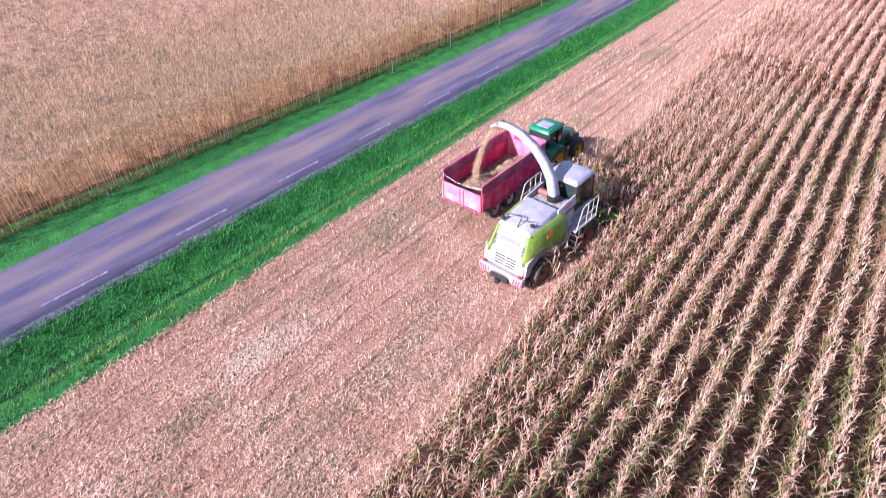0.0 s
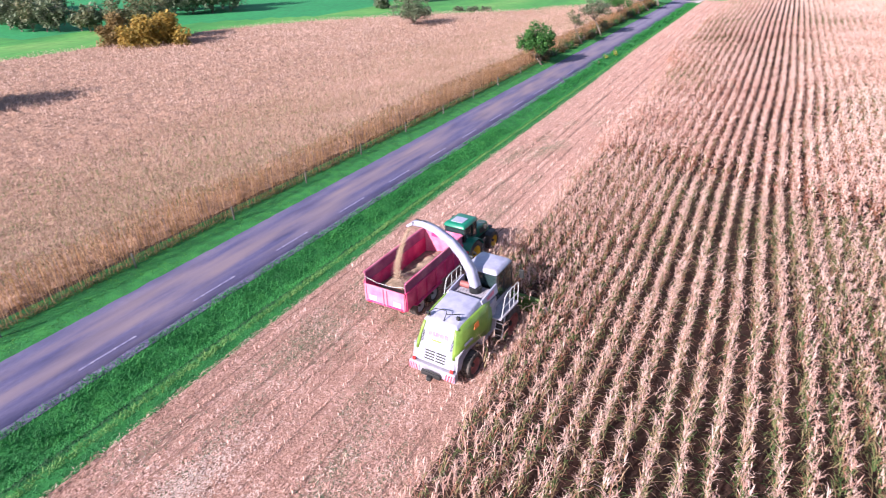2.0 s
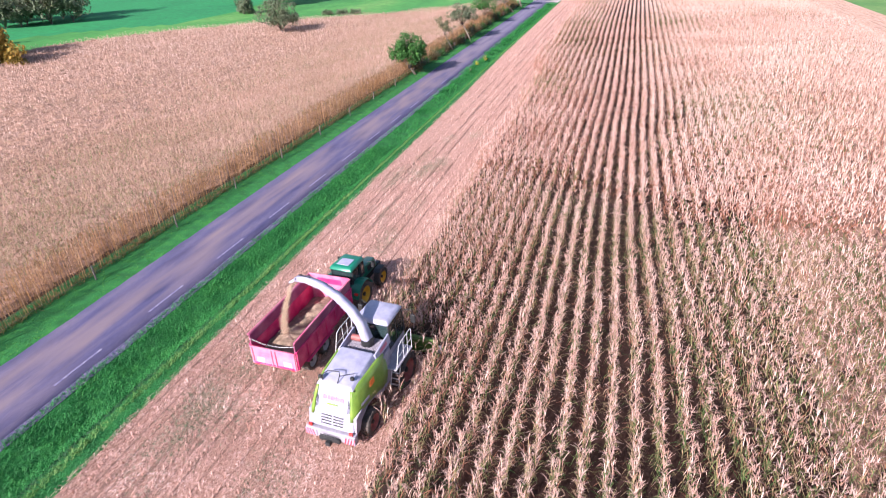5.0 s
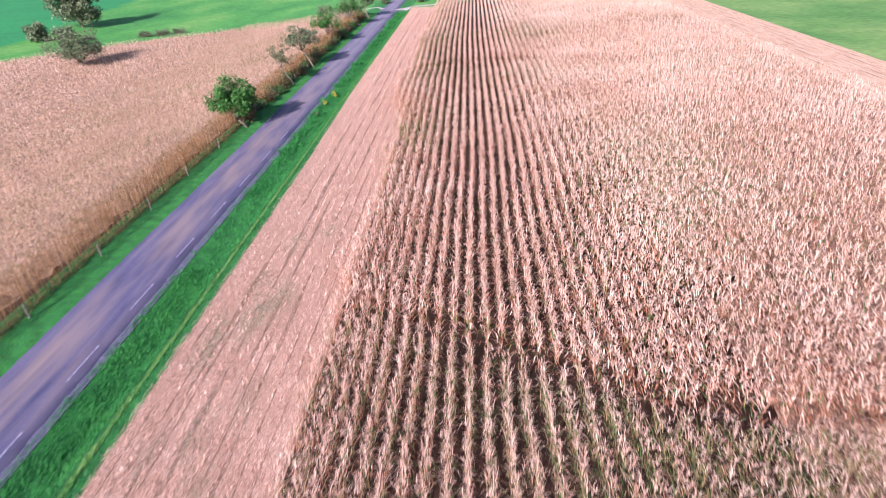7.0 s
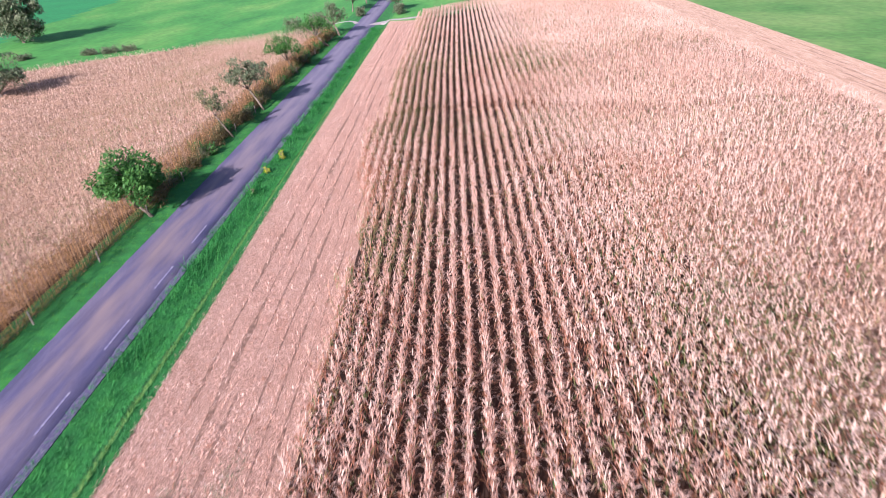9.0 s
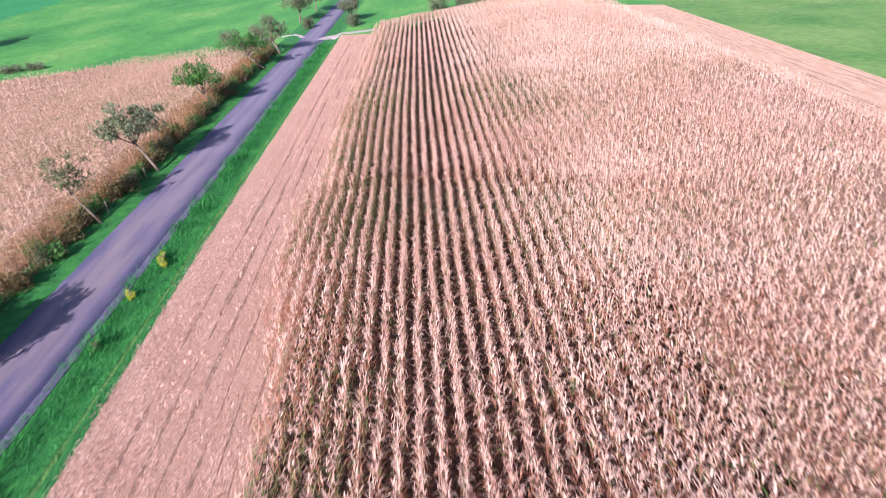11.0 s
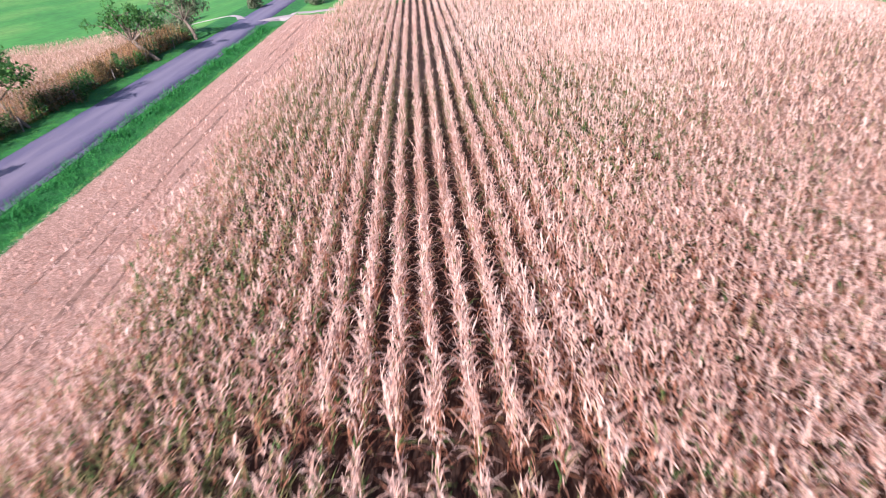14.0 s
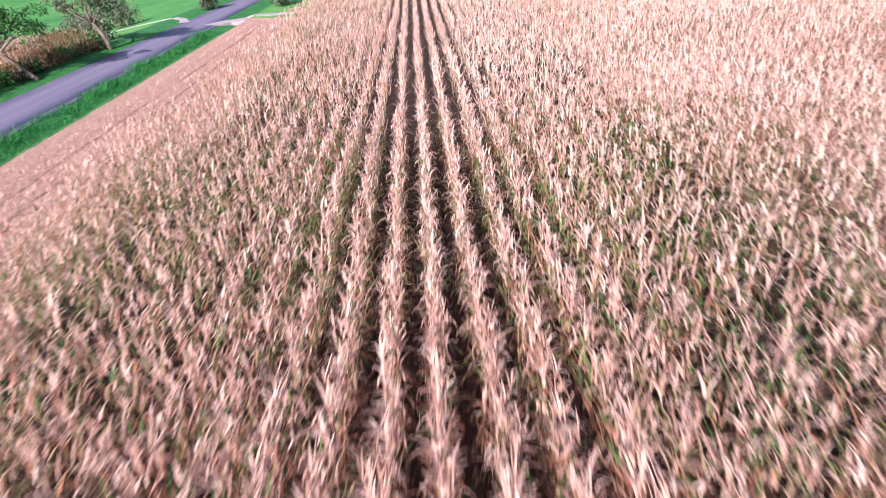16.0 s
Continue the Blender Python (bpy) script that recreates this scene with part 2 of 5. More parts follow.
# ---- ground ----
xs = np.unique(np.concatenate([np.array(PROFILE_X[1:-1], float), np.arange(-180, 131, 4.0), [-3000, -1500, -800, -400, -250, -180, 180, 250, 400, 800, 1500, 3000, -28.6, -23, -21.5, -7.8, -4.2, 39, 54]]))
ys = np.unique(np.concatenate([np.arange(-60, 241, 4.0), np.arange(250, 420, 10.0), [-2000, -800, -300, -150, -100, 280, 340, 420, 560, 800, 1500, 3000]]))
gx, gy = np.meshgrid(xs, ys)
gx2 = gx + verge_shift(gy) * np.interp(gx, [-17.8, -16.0, -15.6, -14.5], [0, 1, 1, 0])
co = np.stack([gx2, gy, ground_z(gx2, gy)], -1).reshape(-1, 3)
nx, ny = len(xs), len(ys)
a = (np.arange(ny - 1)[:, None] * nx + np.arange(nx - 1)[None]).ravel()
quads = np.stack([a, a + 1, a + nx + 1, a + nx], -1)
cx, cy = gx.ravel()[quads].mean(1), gy.ravel()[quads].mean(1)
zone = np.full(len(quads), 3)
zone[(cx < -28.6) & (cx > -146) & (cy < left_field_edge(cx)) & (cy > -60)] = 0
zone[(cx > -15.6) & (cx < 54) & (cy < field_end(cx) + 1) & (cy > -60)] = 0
zone[(cx > -15.6) & (cx < -7.8) & (cy < 158) & (cy > -60)] = 1
zone[(cx > -7.8) & (cx < -4.2) & (cy < -8) & (cy > -60)] = 1
zone[cx > 54] = 5
zone[(cx > 39) & (cx < 54) & (cy < 168.5) & (cy > -60)] = 6
zone[(cx > -28.6) & (cx < -15.6)] = 2
zone[(cx < np.interp(cy, [60, 111, 141, 163, 185, 238, 305, 420, 800], [-188, -161, -139.5, -141, -142.4, -155, -165, -185, -240])) & (cx > -600) & (cy > 60)] = 4
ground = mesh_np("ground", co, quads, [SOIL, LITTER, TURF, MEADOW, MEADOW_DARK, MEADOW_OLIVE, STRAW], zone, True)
tagged(ground, "gently rolling farmland with soil, stubble and green meadow", "ground", kind="structure")


def slab(name, x0, x1, y0, y1, z0, z1, mat):
    """A long block whose top follows the road's level."""
    v = np.array([(x, y, z) for z in (z0, z1) for y in (y0, y1) for x in (x0, x1)], float)
    q = np.array([(0, 2, 3, 1), (4, 5, 7, 6), (0, 1, 5, 4), (2, 6, 7, 3), (0, 4, 6, 2), (1, 3, 7, 5)])
    return mesh_np(name, v, q, [mat])


# crowned carriageway in short lengths, with ragged edges
yy = np.concatenate([np.arange(-120, 260, 0.5), np.arange(260, 900, 20.0)])
off = [-24.9, -24.85, -23.8, -22.5, -21.2, -20.3, -20.25]
rz = [-0.34, -0.175, -0.15, -0.13, -0.15, -0.175, -0.34]
jag = np.array([noise.noise(Vector((0.0, y * 0.9, 3.0))) for y in yy]) * 0.10
jag2 = np.array([noise.noise(Vector((5.0, y * 0.9, 3.0))) for y in yy]) * 0.12
co = np.array([[(x + (jag[i] if j < 2 else jag2[i] if j > 4 else 0), y, rz[j]) for j, x in enumerate(off)] for i, y in enumerate(yy)]).reshape(-1, 3)
a = (np.arange(len(yy) - 1)[:, None] * 7 + np.arange(6)[None]).ravel()
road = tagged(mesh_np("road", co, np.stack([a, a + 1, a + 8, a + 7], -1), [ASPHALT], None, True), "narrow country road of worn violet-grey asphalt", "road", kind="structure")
sh = tagged(slab("road_shoulder", -20.4, -19.75, -120, 154, -0.35, -0.188, GRAVEL), "bluish gravel shoulder along the road", "shoulder", kind="structure")
def ribbon(name, pts, w, mat, label):
    """A strip of gravel along points, lying on the ground."""
    p = np.array(pts, float)
    t = np.linspace(0, len(p) - 1, 60)
    p = np.stack([np.interp(t, np.arange(len(p)), p[:, k]) for k in (0, 1)], -1)
    d = np.gradient(p, axis=0)
    d /= np.linalg.norm(d, axis=1)[:, None]
    nrm = np.stack([-d[:, 1], d[:, 0]], -1) * w / 2
    v = []
    for a, b in zip(p, nrm):
        z = float(ground_z(a[0], a[1]))
        z = (max(z, -0.16) if -25.2 < a[0] < -16 else z) + 0.03
        v += [(*(a - b * 1.5), z - 0.9), (*(a - b), z), (*(a + b), z), (*(a + b * 1.5), z - 0.9)]
    i = np.arange(len(p) - 1)[:, None] * 4
    q = np.concatenate([i + np.array([0, 1, 5, 4]), i + np.array([1, 2, 6, 5]), i + np.array([2, 3, 7, 6])])
    return tagged(mesh_np(name, np.array(v), q, [mat]), label, "track", kind="structure")


ribbon("track", [(-20.6, 153.5), (-19.5, 156.0), (-17, 158), (-13, 159.8), (-8, 162), (0, 165.8), (8, 169.5), (26, 174), (45, 174.5)], 2.0, CHALK, "pale gravel farm track meeting the road")
ribbon("track", [(-24.6, 157), (-26, 160), (-29, 162), (-33, 163), (-40, 163.5)], 1.2, CHALK, "pale gravel farm track leaving the road")
dash_mesh = None
for k in range(-7, 11):
    y1 = -11.36 + 6.26 * k
    if dash_mesh is None:
        d = slab("edge_line_dash", -0.06, 0.06, -2.85, 0, -0.03, 0.004, PAINT)
        dash_mesh = d.data
    else:
        d = new("edge_line_dash", dash_mesh)
    d.location = (-20.95, y1, -0.148)
    d.parent = road


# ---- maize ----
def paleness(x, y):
    """The share of paler leaves: haze and sunlit tops of the distance put into colour, more away from the road and
    along the rows, less in the greener patches.
    """
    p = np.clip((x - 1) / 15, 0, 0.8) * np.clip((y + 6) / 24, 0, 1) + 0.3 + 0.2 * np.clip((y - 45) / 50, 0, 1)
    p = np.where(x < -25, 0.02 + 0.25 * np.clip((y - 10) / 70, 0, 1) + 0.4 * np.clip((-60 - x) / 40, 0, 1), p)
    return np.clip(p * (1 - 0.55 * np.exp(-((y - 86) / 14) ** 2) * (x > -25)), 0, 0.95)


def maize(name, px, py, mats, height, leaves, segs, size, greens, tassel=2, slim=1.0, foot=0.2, withered=1.15, stalks=False):
    """A stand of maize plants at px, py: bent dry leaves up the stalk and a spiky top. greens: the share of green lower leaves."""
    n = len(px)
    gz = ground_z(px, py)
    h = height * rng.uniform(0.86, 1.08, n) * (1 - 0.18 * np.clip(1 - (second_step(px) - py) / 9, 0, 1) * (py < second_step(px)) * (px > -12)) * (1 + 0.10 * np.exp(-np.clip(py - second_step(px), 0, 99) / 2) * (py > second_step(px)) * (px > -12)) * (1 + 0.12 * np.exp(-np.clip(py - dry_step(px), 0, 99) / 3) * (py > dry_step(px))) * (1 + 0.05 * np.sin(px * 0.31 + py * 0.17) + 0.04 * np.sin(py * 0.53 - px * 0.2))
    pale = paleness(px, py)
    parts, idx = [], []
    lean_a, lean = rng.uniform(0, 2 * np.pi, n), rng.uniform(0, 0.07, n)
    for k in range(leaves):
        f = foot + (0.96 - foot) * np.clip(k + rng.uniform(-0.4, 0.6, n), 0, None) / leaves
        along = rng.choice([-0.5, 0.5], n) * np.pi + rng.normal(0, 0.6, n)
        az = np.where(rng.uniform(0, 1, n) < 0.45, along, rng.uniform(0, 2 * np.pi, n))
        b = np.stack([px + np.cos(lean_a) * lean * f * h, py + np.sin(lean_a) * lean * f * h, gz + f * h], -1)
        ln = size * rng.uniform(0.75, 1.25, n) * np.interp(f, [0.15, 0.5, 0.95], [0.62, 0.52, 0.28])
        wd = size * slim * rng.uniform(0.024, 0.052, n)
        curl = np.where(rng.uniform(0, 1, n) < 0.6, rng.uniform(1.7, 3.4, n), rng.uniform(0.2, 1.4, n))
        parts.append(strips(b, az, ln, wd, rng.uniform(1.0, 1.5, n), curl if segs > 1 else curl * 0.38, segs))
        low = rng.uniform(0, 1, n) < greens * np.clip(1.75 - 1.95 * f, 0.03, 1)
        brown = ~low & (rng.uniform(0, 1, n) < withered + 0.3 * np.clip((-1 - px) / 5, 0, 1) * (px > -12) * (py > 40) - 1.75 * f)
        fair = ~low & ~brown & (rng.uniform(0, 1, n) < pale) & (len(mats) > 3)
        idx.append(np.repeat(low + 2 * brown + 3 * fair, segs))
    if stalks:
        parts.append(strips(np.stack([px, py, gz], -1), rng.uniform(0, 6.28, n), h * 0.95, np.full(n, 0.035), np.full(n, 1.54), np.zeros(n), 1, 0.5))
        idx.append(np.full(n, 2))
    for k in range(tassel):
        b = np.stack([px + np.cos(lean_a) * lean * h, py + np.sin(lean_a) * lean * h, gz + 0.86 * h], -1)
        parts.append(strips(b, rng.uniform(0, 6.28, n), h * rng.uniform(0.08, 0.17, n), np.full(n, 0.026 * size * slim), rng.uniform(0.9, 1.5, n), rng.uniform(0, 1.6, n), 1, 0.3))
        idx.append(np.where((rng.uniform(0, 1, n) < pale) & (len(mats) > 3), 3, 0))
    v, q = gather(parts)
    return mesh_np(name, v, q, mats, np.concatenate(idx))


def greenness(x, y):
    """How green the stand is: patches, and bands in front of the two steps."""
    g = 0.16 + 0.12 * np.sin(x * 0.23 + 1.0) * np.sin(y * 0.13)
    g = g + np.where(y < dry_step(x), 0.24 + 0.38 * np.clip((x + 2.5) / 5, 0, 1) + 0.25 * np.clip((-9 - y) / 4, 0, 1), 0.0)
    d2 = second_step(x) - y
    g = g + np.where((d2 > 0) & (d2 < 11), 0.45 * (1 - d2 / 14), 0.0)
    g = g + 0.14 * np.exp(-((y - 97) ** 2) / 14) + 0.08 * np.exp(-((y - 118) ** 2) / 20)
    g = g + 0.65 * np.exp(-((x + 6.0) / 3.6) ** 2) * (y > 40) * (0.65 + 0.35 * np.sin(y * 0.19))
    g = g + 0.3 * np.exp(-(((x - 0.2) / 1.6) ** 2 + ((y - 99) / 7) ** 2)) + 0.25 * np.exp(-(((x - 9) / 4) ** 2 + ((y - 92) / 9) ** 2))
    g = g + 0.5 * np.exp(-(((x - 15) / 7) ** 2 + ((y - 28) / 13) ** 2))
    g = g + 0.14 * np.clip((y - 78) / 10, 0, 1)
    return np.clip(g, 0.03, 0.92)


DRILL_Y = [-20, -8, 5, 24, 35, 50, 65, 76, 91, 110, 160]
DRILL_X = [-0.1, -0.1, -0.28, -0.28, -0.14, -0.2, -0.34, -0.42, -0.6, -0.6, -0.6]
DRILL_W = [0.87, 0.85, 0.80, 0.79, 0.805, 0.815, 0.83, 0.83, 0.86, 0.86, 0.86]


def rows_of(x0, x1, y0, y1, step, jitter=0.04):
    """Plants in drilled rows; the drill wandered a little on its way."""
    far_side = x1 < -20
    lo, hi = (0.8, 0.8) if far_side else (0.78, 0.88)
    r = np.arange(math.floor(min(x0 / lo, x0 / hi)) - 1, math.ceil(max(x1 / lo, x1 / hi)) + 2)
    p = np.arange(y0, y1, step)
    R, Y = np.meshgrid(r, p)
    wide = 0.8 if far_side else np.interp(Y, DRILL_Y, DRILL_W)
    X = np.interp(Y, DRILL_Y, DRILL_X) + R * wide + rng.normal(0, jitter, R.shape)
    Y = Y + rng.uniform(-0.5, 0.5, Y.shape) * step
    k = (X > x0) & (X < x1)
    X, Y = X[k], Y[k]
    return X.ravel(), Y.ravel()


def standing(x, y):
    """Whether the maize of the near field still stands there."""
    edge = np.where(y > HEAD_Y, np.interp(y, [52, 57, 71, 75, 80, 90, 100], [-7.8, -9.4, -10.1, -8.6, -9.0, -9.2, -9.3]), -3.9) + 0.35 * np.sin(y * 0.41) * np.sin(y * 0.17 + 1) + rng.normal(0, 0.25, len(x)) + 1.6 * np.exp(-((y - 43.5) / 1.2) ** 2)
    gap = (np.abs(y - dry_step(x) + 0.2) < 0.32)
    gap |= (np.abs(y - second_step(x) + 0.2) < 0.3) & (x < 10)
    keep = (x > edge) & (x < 39) & (y < field_end(x) + rng.normal(0, 0.5, len(x))) & ~(gap & (x > -3))
    sparse = 0.30 * np.clip((y - 84) / 5, 0, 1) * np.clip((106 - y) / 10, 0, 1) * np.clip((np.abs(x - 3) - 2.5) / 3, 0, 1)
    sparse = np.maximum(sparse, 0.25 * np.clip((y - 82) / 4, 0, 1) * np.clip((96 - y) / 5, 0, 1) * np.clip((0.5 - x) / 2, 0, 1))
    return keep & (rng.uniform(0, 1, len(x)) > sparse)


HEAD_Y = -7.4
for y0, y1 in ((57, 82), (82, 106)):
    x, y = rows_of(-10.5, 15, y0, y1, 0.145, 0.065)
    k = standing(x, y)
    x, y = x[k], y[k]
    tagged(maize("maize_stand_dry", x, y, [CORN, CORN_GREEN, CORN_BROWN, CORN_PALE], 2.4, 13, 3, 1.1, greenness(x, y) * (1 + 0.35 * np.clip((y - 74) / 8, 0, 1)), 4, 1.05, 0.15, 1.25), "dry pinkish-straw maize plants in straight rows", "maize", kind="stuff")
x, y = rows_of(-9, 17, -30, 57, 0.16, 0.08)
k = standing(x, y)
x, y = x[k], y[k]
g = y < dry_step(x)
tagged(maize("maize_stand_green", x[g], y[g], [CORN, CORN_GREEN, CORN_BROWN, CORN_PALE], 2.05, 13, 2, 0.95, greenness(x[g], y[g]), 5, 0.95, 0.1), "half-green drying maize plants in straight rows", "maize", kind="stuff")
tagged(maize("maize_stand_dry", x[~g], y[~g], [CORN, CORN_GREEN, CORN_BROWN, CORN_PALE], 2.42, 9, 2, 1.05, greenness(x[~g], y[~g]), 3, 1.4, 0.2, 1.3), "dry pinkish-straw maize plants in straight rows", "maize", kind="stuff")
x, y = rows_of(-10.2, 39, -46, 170, 0.3, 0.06)
k = standing(x, y) & ((x > 17) | (y < -30) | (y > 106) | ((x > 15) & (y > 57)))
xe = rng.uniform(-8.6, 39, 1300)
x, y = np.concatenate([x[k], xe]), np.concatenate([y[k], field_end(xe) - rng.uniform(0, 2.4, 1300)])
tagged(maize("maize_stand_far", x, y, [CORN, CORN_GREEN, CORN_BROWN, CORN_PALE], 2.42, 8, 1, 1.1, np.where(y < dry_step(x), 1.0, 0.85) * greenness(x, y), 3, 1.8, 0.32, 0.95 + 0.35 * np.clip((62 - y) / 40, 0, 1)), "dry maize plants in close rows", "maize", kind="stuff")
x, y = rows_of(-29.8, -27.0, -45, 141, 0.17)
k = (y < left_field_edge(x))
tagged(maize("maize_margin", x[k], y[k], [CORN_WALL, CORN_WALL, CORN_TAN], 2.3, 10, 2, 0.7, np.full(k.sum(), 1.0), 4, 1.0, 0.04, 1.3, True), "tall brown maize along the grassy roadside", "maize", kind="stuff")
for x0, x1, y0, y1, step in ((-47, -29.6, -28, 62, 0.22), (-47, -29.6, 62, 166, 0.42), (-64, -47, -28, 166, 0.42)):
    x, y = rows_of(x0, x1, y0, y1, step, 0.12)
    k = (y < left_field_edge(x))
    x, y = x[k], y[k]
    green = 0.45 + 0.28 * np.sin(x * 0.11 + 0.6 * np.sin(y * 0.05)) * np.sin(y * 0.07 + 1) + 0.16 * np.sin(x * 0.31 - y * 0.12) + 0.5 * np.clip((22 - y) / 36, 0, 1)
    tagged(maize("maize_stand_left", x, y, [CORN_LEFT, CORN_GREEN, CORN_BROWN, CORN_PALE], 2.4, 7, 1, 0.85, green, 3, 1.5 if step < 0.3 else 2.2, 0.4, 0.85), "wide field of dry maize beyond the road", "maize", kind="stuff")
x, y = rows_of(-145, -64, -20, 166, 0.85, 0.25)
k = (y < left_field_edge(x)) & (y > -20 + (-64 - x) * 0.2)
x, y = x[k], y[k]
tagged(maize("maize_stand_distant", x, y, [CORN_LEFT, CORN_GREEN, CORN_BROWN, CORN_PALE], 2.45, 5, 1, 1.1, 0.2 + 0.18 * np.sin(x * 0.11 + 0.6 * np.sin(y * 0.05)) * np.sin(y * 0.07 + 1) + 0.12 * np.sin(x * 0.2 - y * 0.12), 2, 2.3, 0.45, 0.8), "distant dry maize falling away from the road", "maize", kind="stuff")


def under_sheet(name, x0, x1, y0, y1, top, inside):
    """The tangle of stalks below the tops, thinning out towards the stand's near side."""
    X, Y = np.meshgrid(np.arange(x0, x1, 0.8), np.arange(y0, y1, 1.0))
    Z = ground_z(X, Y) + top(X) + rng.normal(0, 0.12, X.shape)
    n = X.shape[1]
    co = np.stack([X, Y, Z], -1).reshape(-1, 3)
    a = (np.arange(X.shape[0] - 1)[:, None] * n + np.arange(n - 1)[None]).ravel()
    q = np.stack([a, a + 1, a + n + 1, a + n], -1)
    c = co[q].mean(1)
    q = q[inside(c[:, 0], c[:, 1])]
    ob = mesh_np(name, co, q, [UNDER])
    return tagged(ob, "tangled stalks and leaves low in the maize", "maize", kind="stuff")


under_sheet("maize_undergrowth", -145, -28.6, -40, 165, lambda x: np.interp(x, [-70, -60, -30.8, -29.4], [1.5, 0.8, 0.7, -0.1]), lambda x, y: (y < left_field_edge(x) - 1.5))
under_sheet("maize_undergrowth", 12, 38.6, -34, 163, lambda x: np.interp(x, [12, 21, 30], [0.04, 0.6, 1.2]), lambda x, y: x > 0)

# ---- stubble: chaff and cut stalks ----
RUTS = [(-14.0, 0.15, 0.75), (-12.75, 0.16, 0.8), (-11.75, 0.13, 0.7), (-10.55, 0.13, 0.65), (-9.65, 0.10, 0.5), (-8.85, 0.10, 0.5), (-7.5, 0.12, 0.45), (-6.2, 0.1, 0.4), (-5.1, 0.12, 0.5)]
RUTS += [(-15.2 + 0.8 * i + 0.1 * math.sin(i * 5.0), 0.07, 0.55) for i in range(13)]
RUT = material("damp_rut_soil", [(0.16, 0.088, 0.066), (0.33, 0.19, 0.15)], 2.0, 0.95, 0.05)
RUTS = [r for i, r in enumerate(RUTS) if i < 9 or min(abs(r[0] - o[0]) for o in RUTS[:9]) > 0.3]
for lift, (rx, rw, rs) in enumerate(RUTS):
    yy_ = np.arange(-40, (152 if lift < 9 else 16) if rx < -7.9 else -16, 0.6)
    wob = 0.06 * np.sin(yy_ * 0.11 + rx) + 0.03 * np.sin(yy_ * 0.7 + rx * 2)
    ww = np.where(yy_ < 12, 1.4, 1.5) * rw * rs * np.clip(0.45 + 0.6 * np.sin(yy_ * 0.33 + rx * 3) * np.sin(yy_ * 0.13 + rx) + rng.uniform(-0.35, 0.35, len(yy_)), 0.0, 1)
    v = np.stack([np.stack([rx + wob - ww, yy_, ground_z(rx + wob - ww, yy_) + 0.006 + 0.0012 * lift], -1), np.stack([rx + wob + ww + 0.004, yy_, ground_z(rx + wob + ww, yy_) + 0.006 + 0.0012 * lift], -1)], 1).reshape(-1, 3)
    i = np.arange(len(yy_) - 1)[:, None] * 2
    tagged(mesh_np("wheel_rut", v, i + np.array([0, 1, 3, 2]), [RUT]), "dark bare wheel rut between stubble rows", "rut", kind="structure")
n = 380000
x = rng.uniform(-16.7, -3.6, n)
y = np.where(rng.uniform(0, 1, n) < 0.58, rng.uniform(-36, 14, n), rng.uniform(14, 157, n))
thin = np.zeros(n)
for rx, rw, rs in RUTS:
    thin = np.maximum(thin, rs * (0.75 + 0.25 * np.sin(y * 0.21 + rx * 5)) * np.exp(-((x - rx - 0.06 * np.sin(y * 0.11 + rx)) / rw) ** 2))
thin = np.maximum(thin, 0.55 * (0.5 + 0.5 * np.sin(x * 7.85 + 0.4 * np.sin(y * 0.3))) * (0.6 + 0.4 * np.sin(y * 0.11 + x)))
patch = 0.5 + 0.5 * np.sin(x * 0.9 + 0.7 * np.sin(y * 0.23)) * np.sin(y * 0.37 + 0.5 * x)
lim = np.where(y < HEAD_Y, -3.9, -7.9)
k = (x < lim) & (x > -15.75 + verge_shift(y)) & (rng.uniform(0, 1, n) > thin) & (rng.uniform(0, 1, n) < 0.62 + 0.38 * patch) & ((y < 110) | (rng.uniform(0, 1, n) < 0.6)) & ((y > -8) | (rng.uniform(0, 1, n) < 0.95))
x2, y2 = rng.uniform(38.6, 54, 26000), rng.uniform(-10, 158, 26000)
k2 = rng.uniform(0, 1, 26000) < 0.9
x, y = np.concatenate([x[k], x2[k2]]), np.concatenate([y[k], y2[k2]])
n = len(x)
b = np.stack([x, y, ground_z(x, y) + rng.uniform(0.005, 0.08, n)], -1)
v, q = strips(b, rng.uniform(0, 6.28, n), rng.uniform(0.05, 0.18, n) * np.where(y < 14, 1, 1.25), rng.uniform(0.012, 0.036, n) * np.where(y < 14, 1, 1.5), rng.uniform(-0.15, 0.8, n), rng.uniform(0.2, 1.0, n), 1, 0.4)
for rx in np.arange(40.2, 53.6, 1.5):
    yy_ = np.arange(0, 156, 0.8)
    ww = 0.08 * np.clip(0.3 + 0.6 * np.sin(yy_ * 0.27 + rx * 3) + rng.uniform(-0.4, 0.4, len(yy_)), 0.0, 1)
    cx_ = rx + 0.12 * np.sin(yy_ * 0.09 + rx)
    vv = np.stack([np.stack([cx_ + sd * ww + 0.002 * sd, yy_, ground_z(cx_ + sd * ww, yy_) + 0.03], -1) for sd in (-1, 1)], 1).reshape(-1, 3)
    tagged(mesh_np("wheel_rut", vv, np.arange(len(yy_) - 1)[:, None] * 2 + np.array([0, 1, 3, 2]), [RUT]), "dark bare rut in the cut headland", "rut", kind="structure")
tagged(mesh_np("maize_chaff", v, q, [CHAFF]), "pale chopped maize leaves strewn over the stubble", "chaff", kind="stuff")
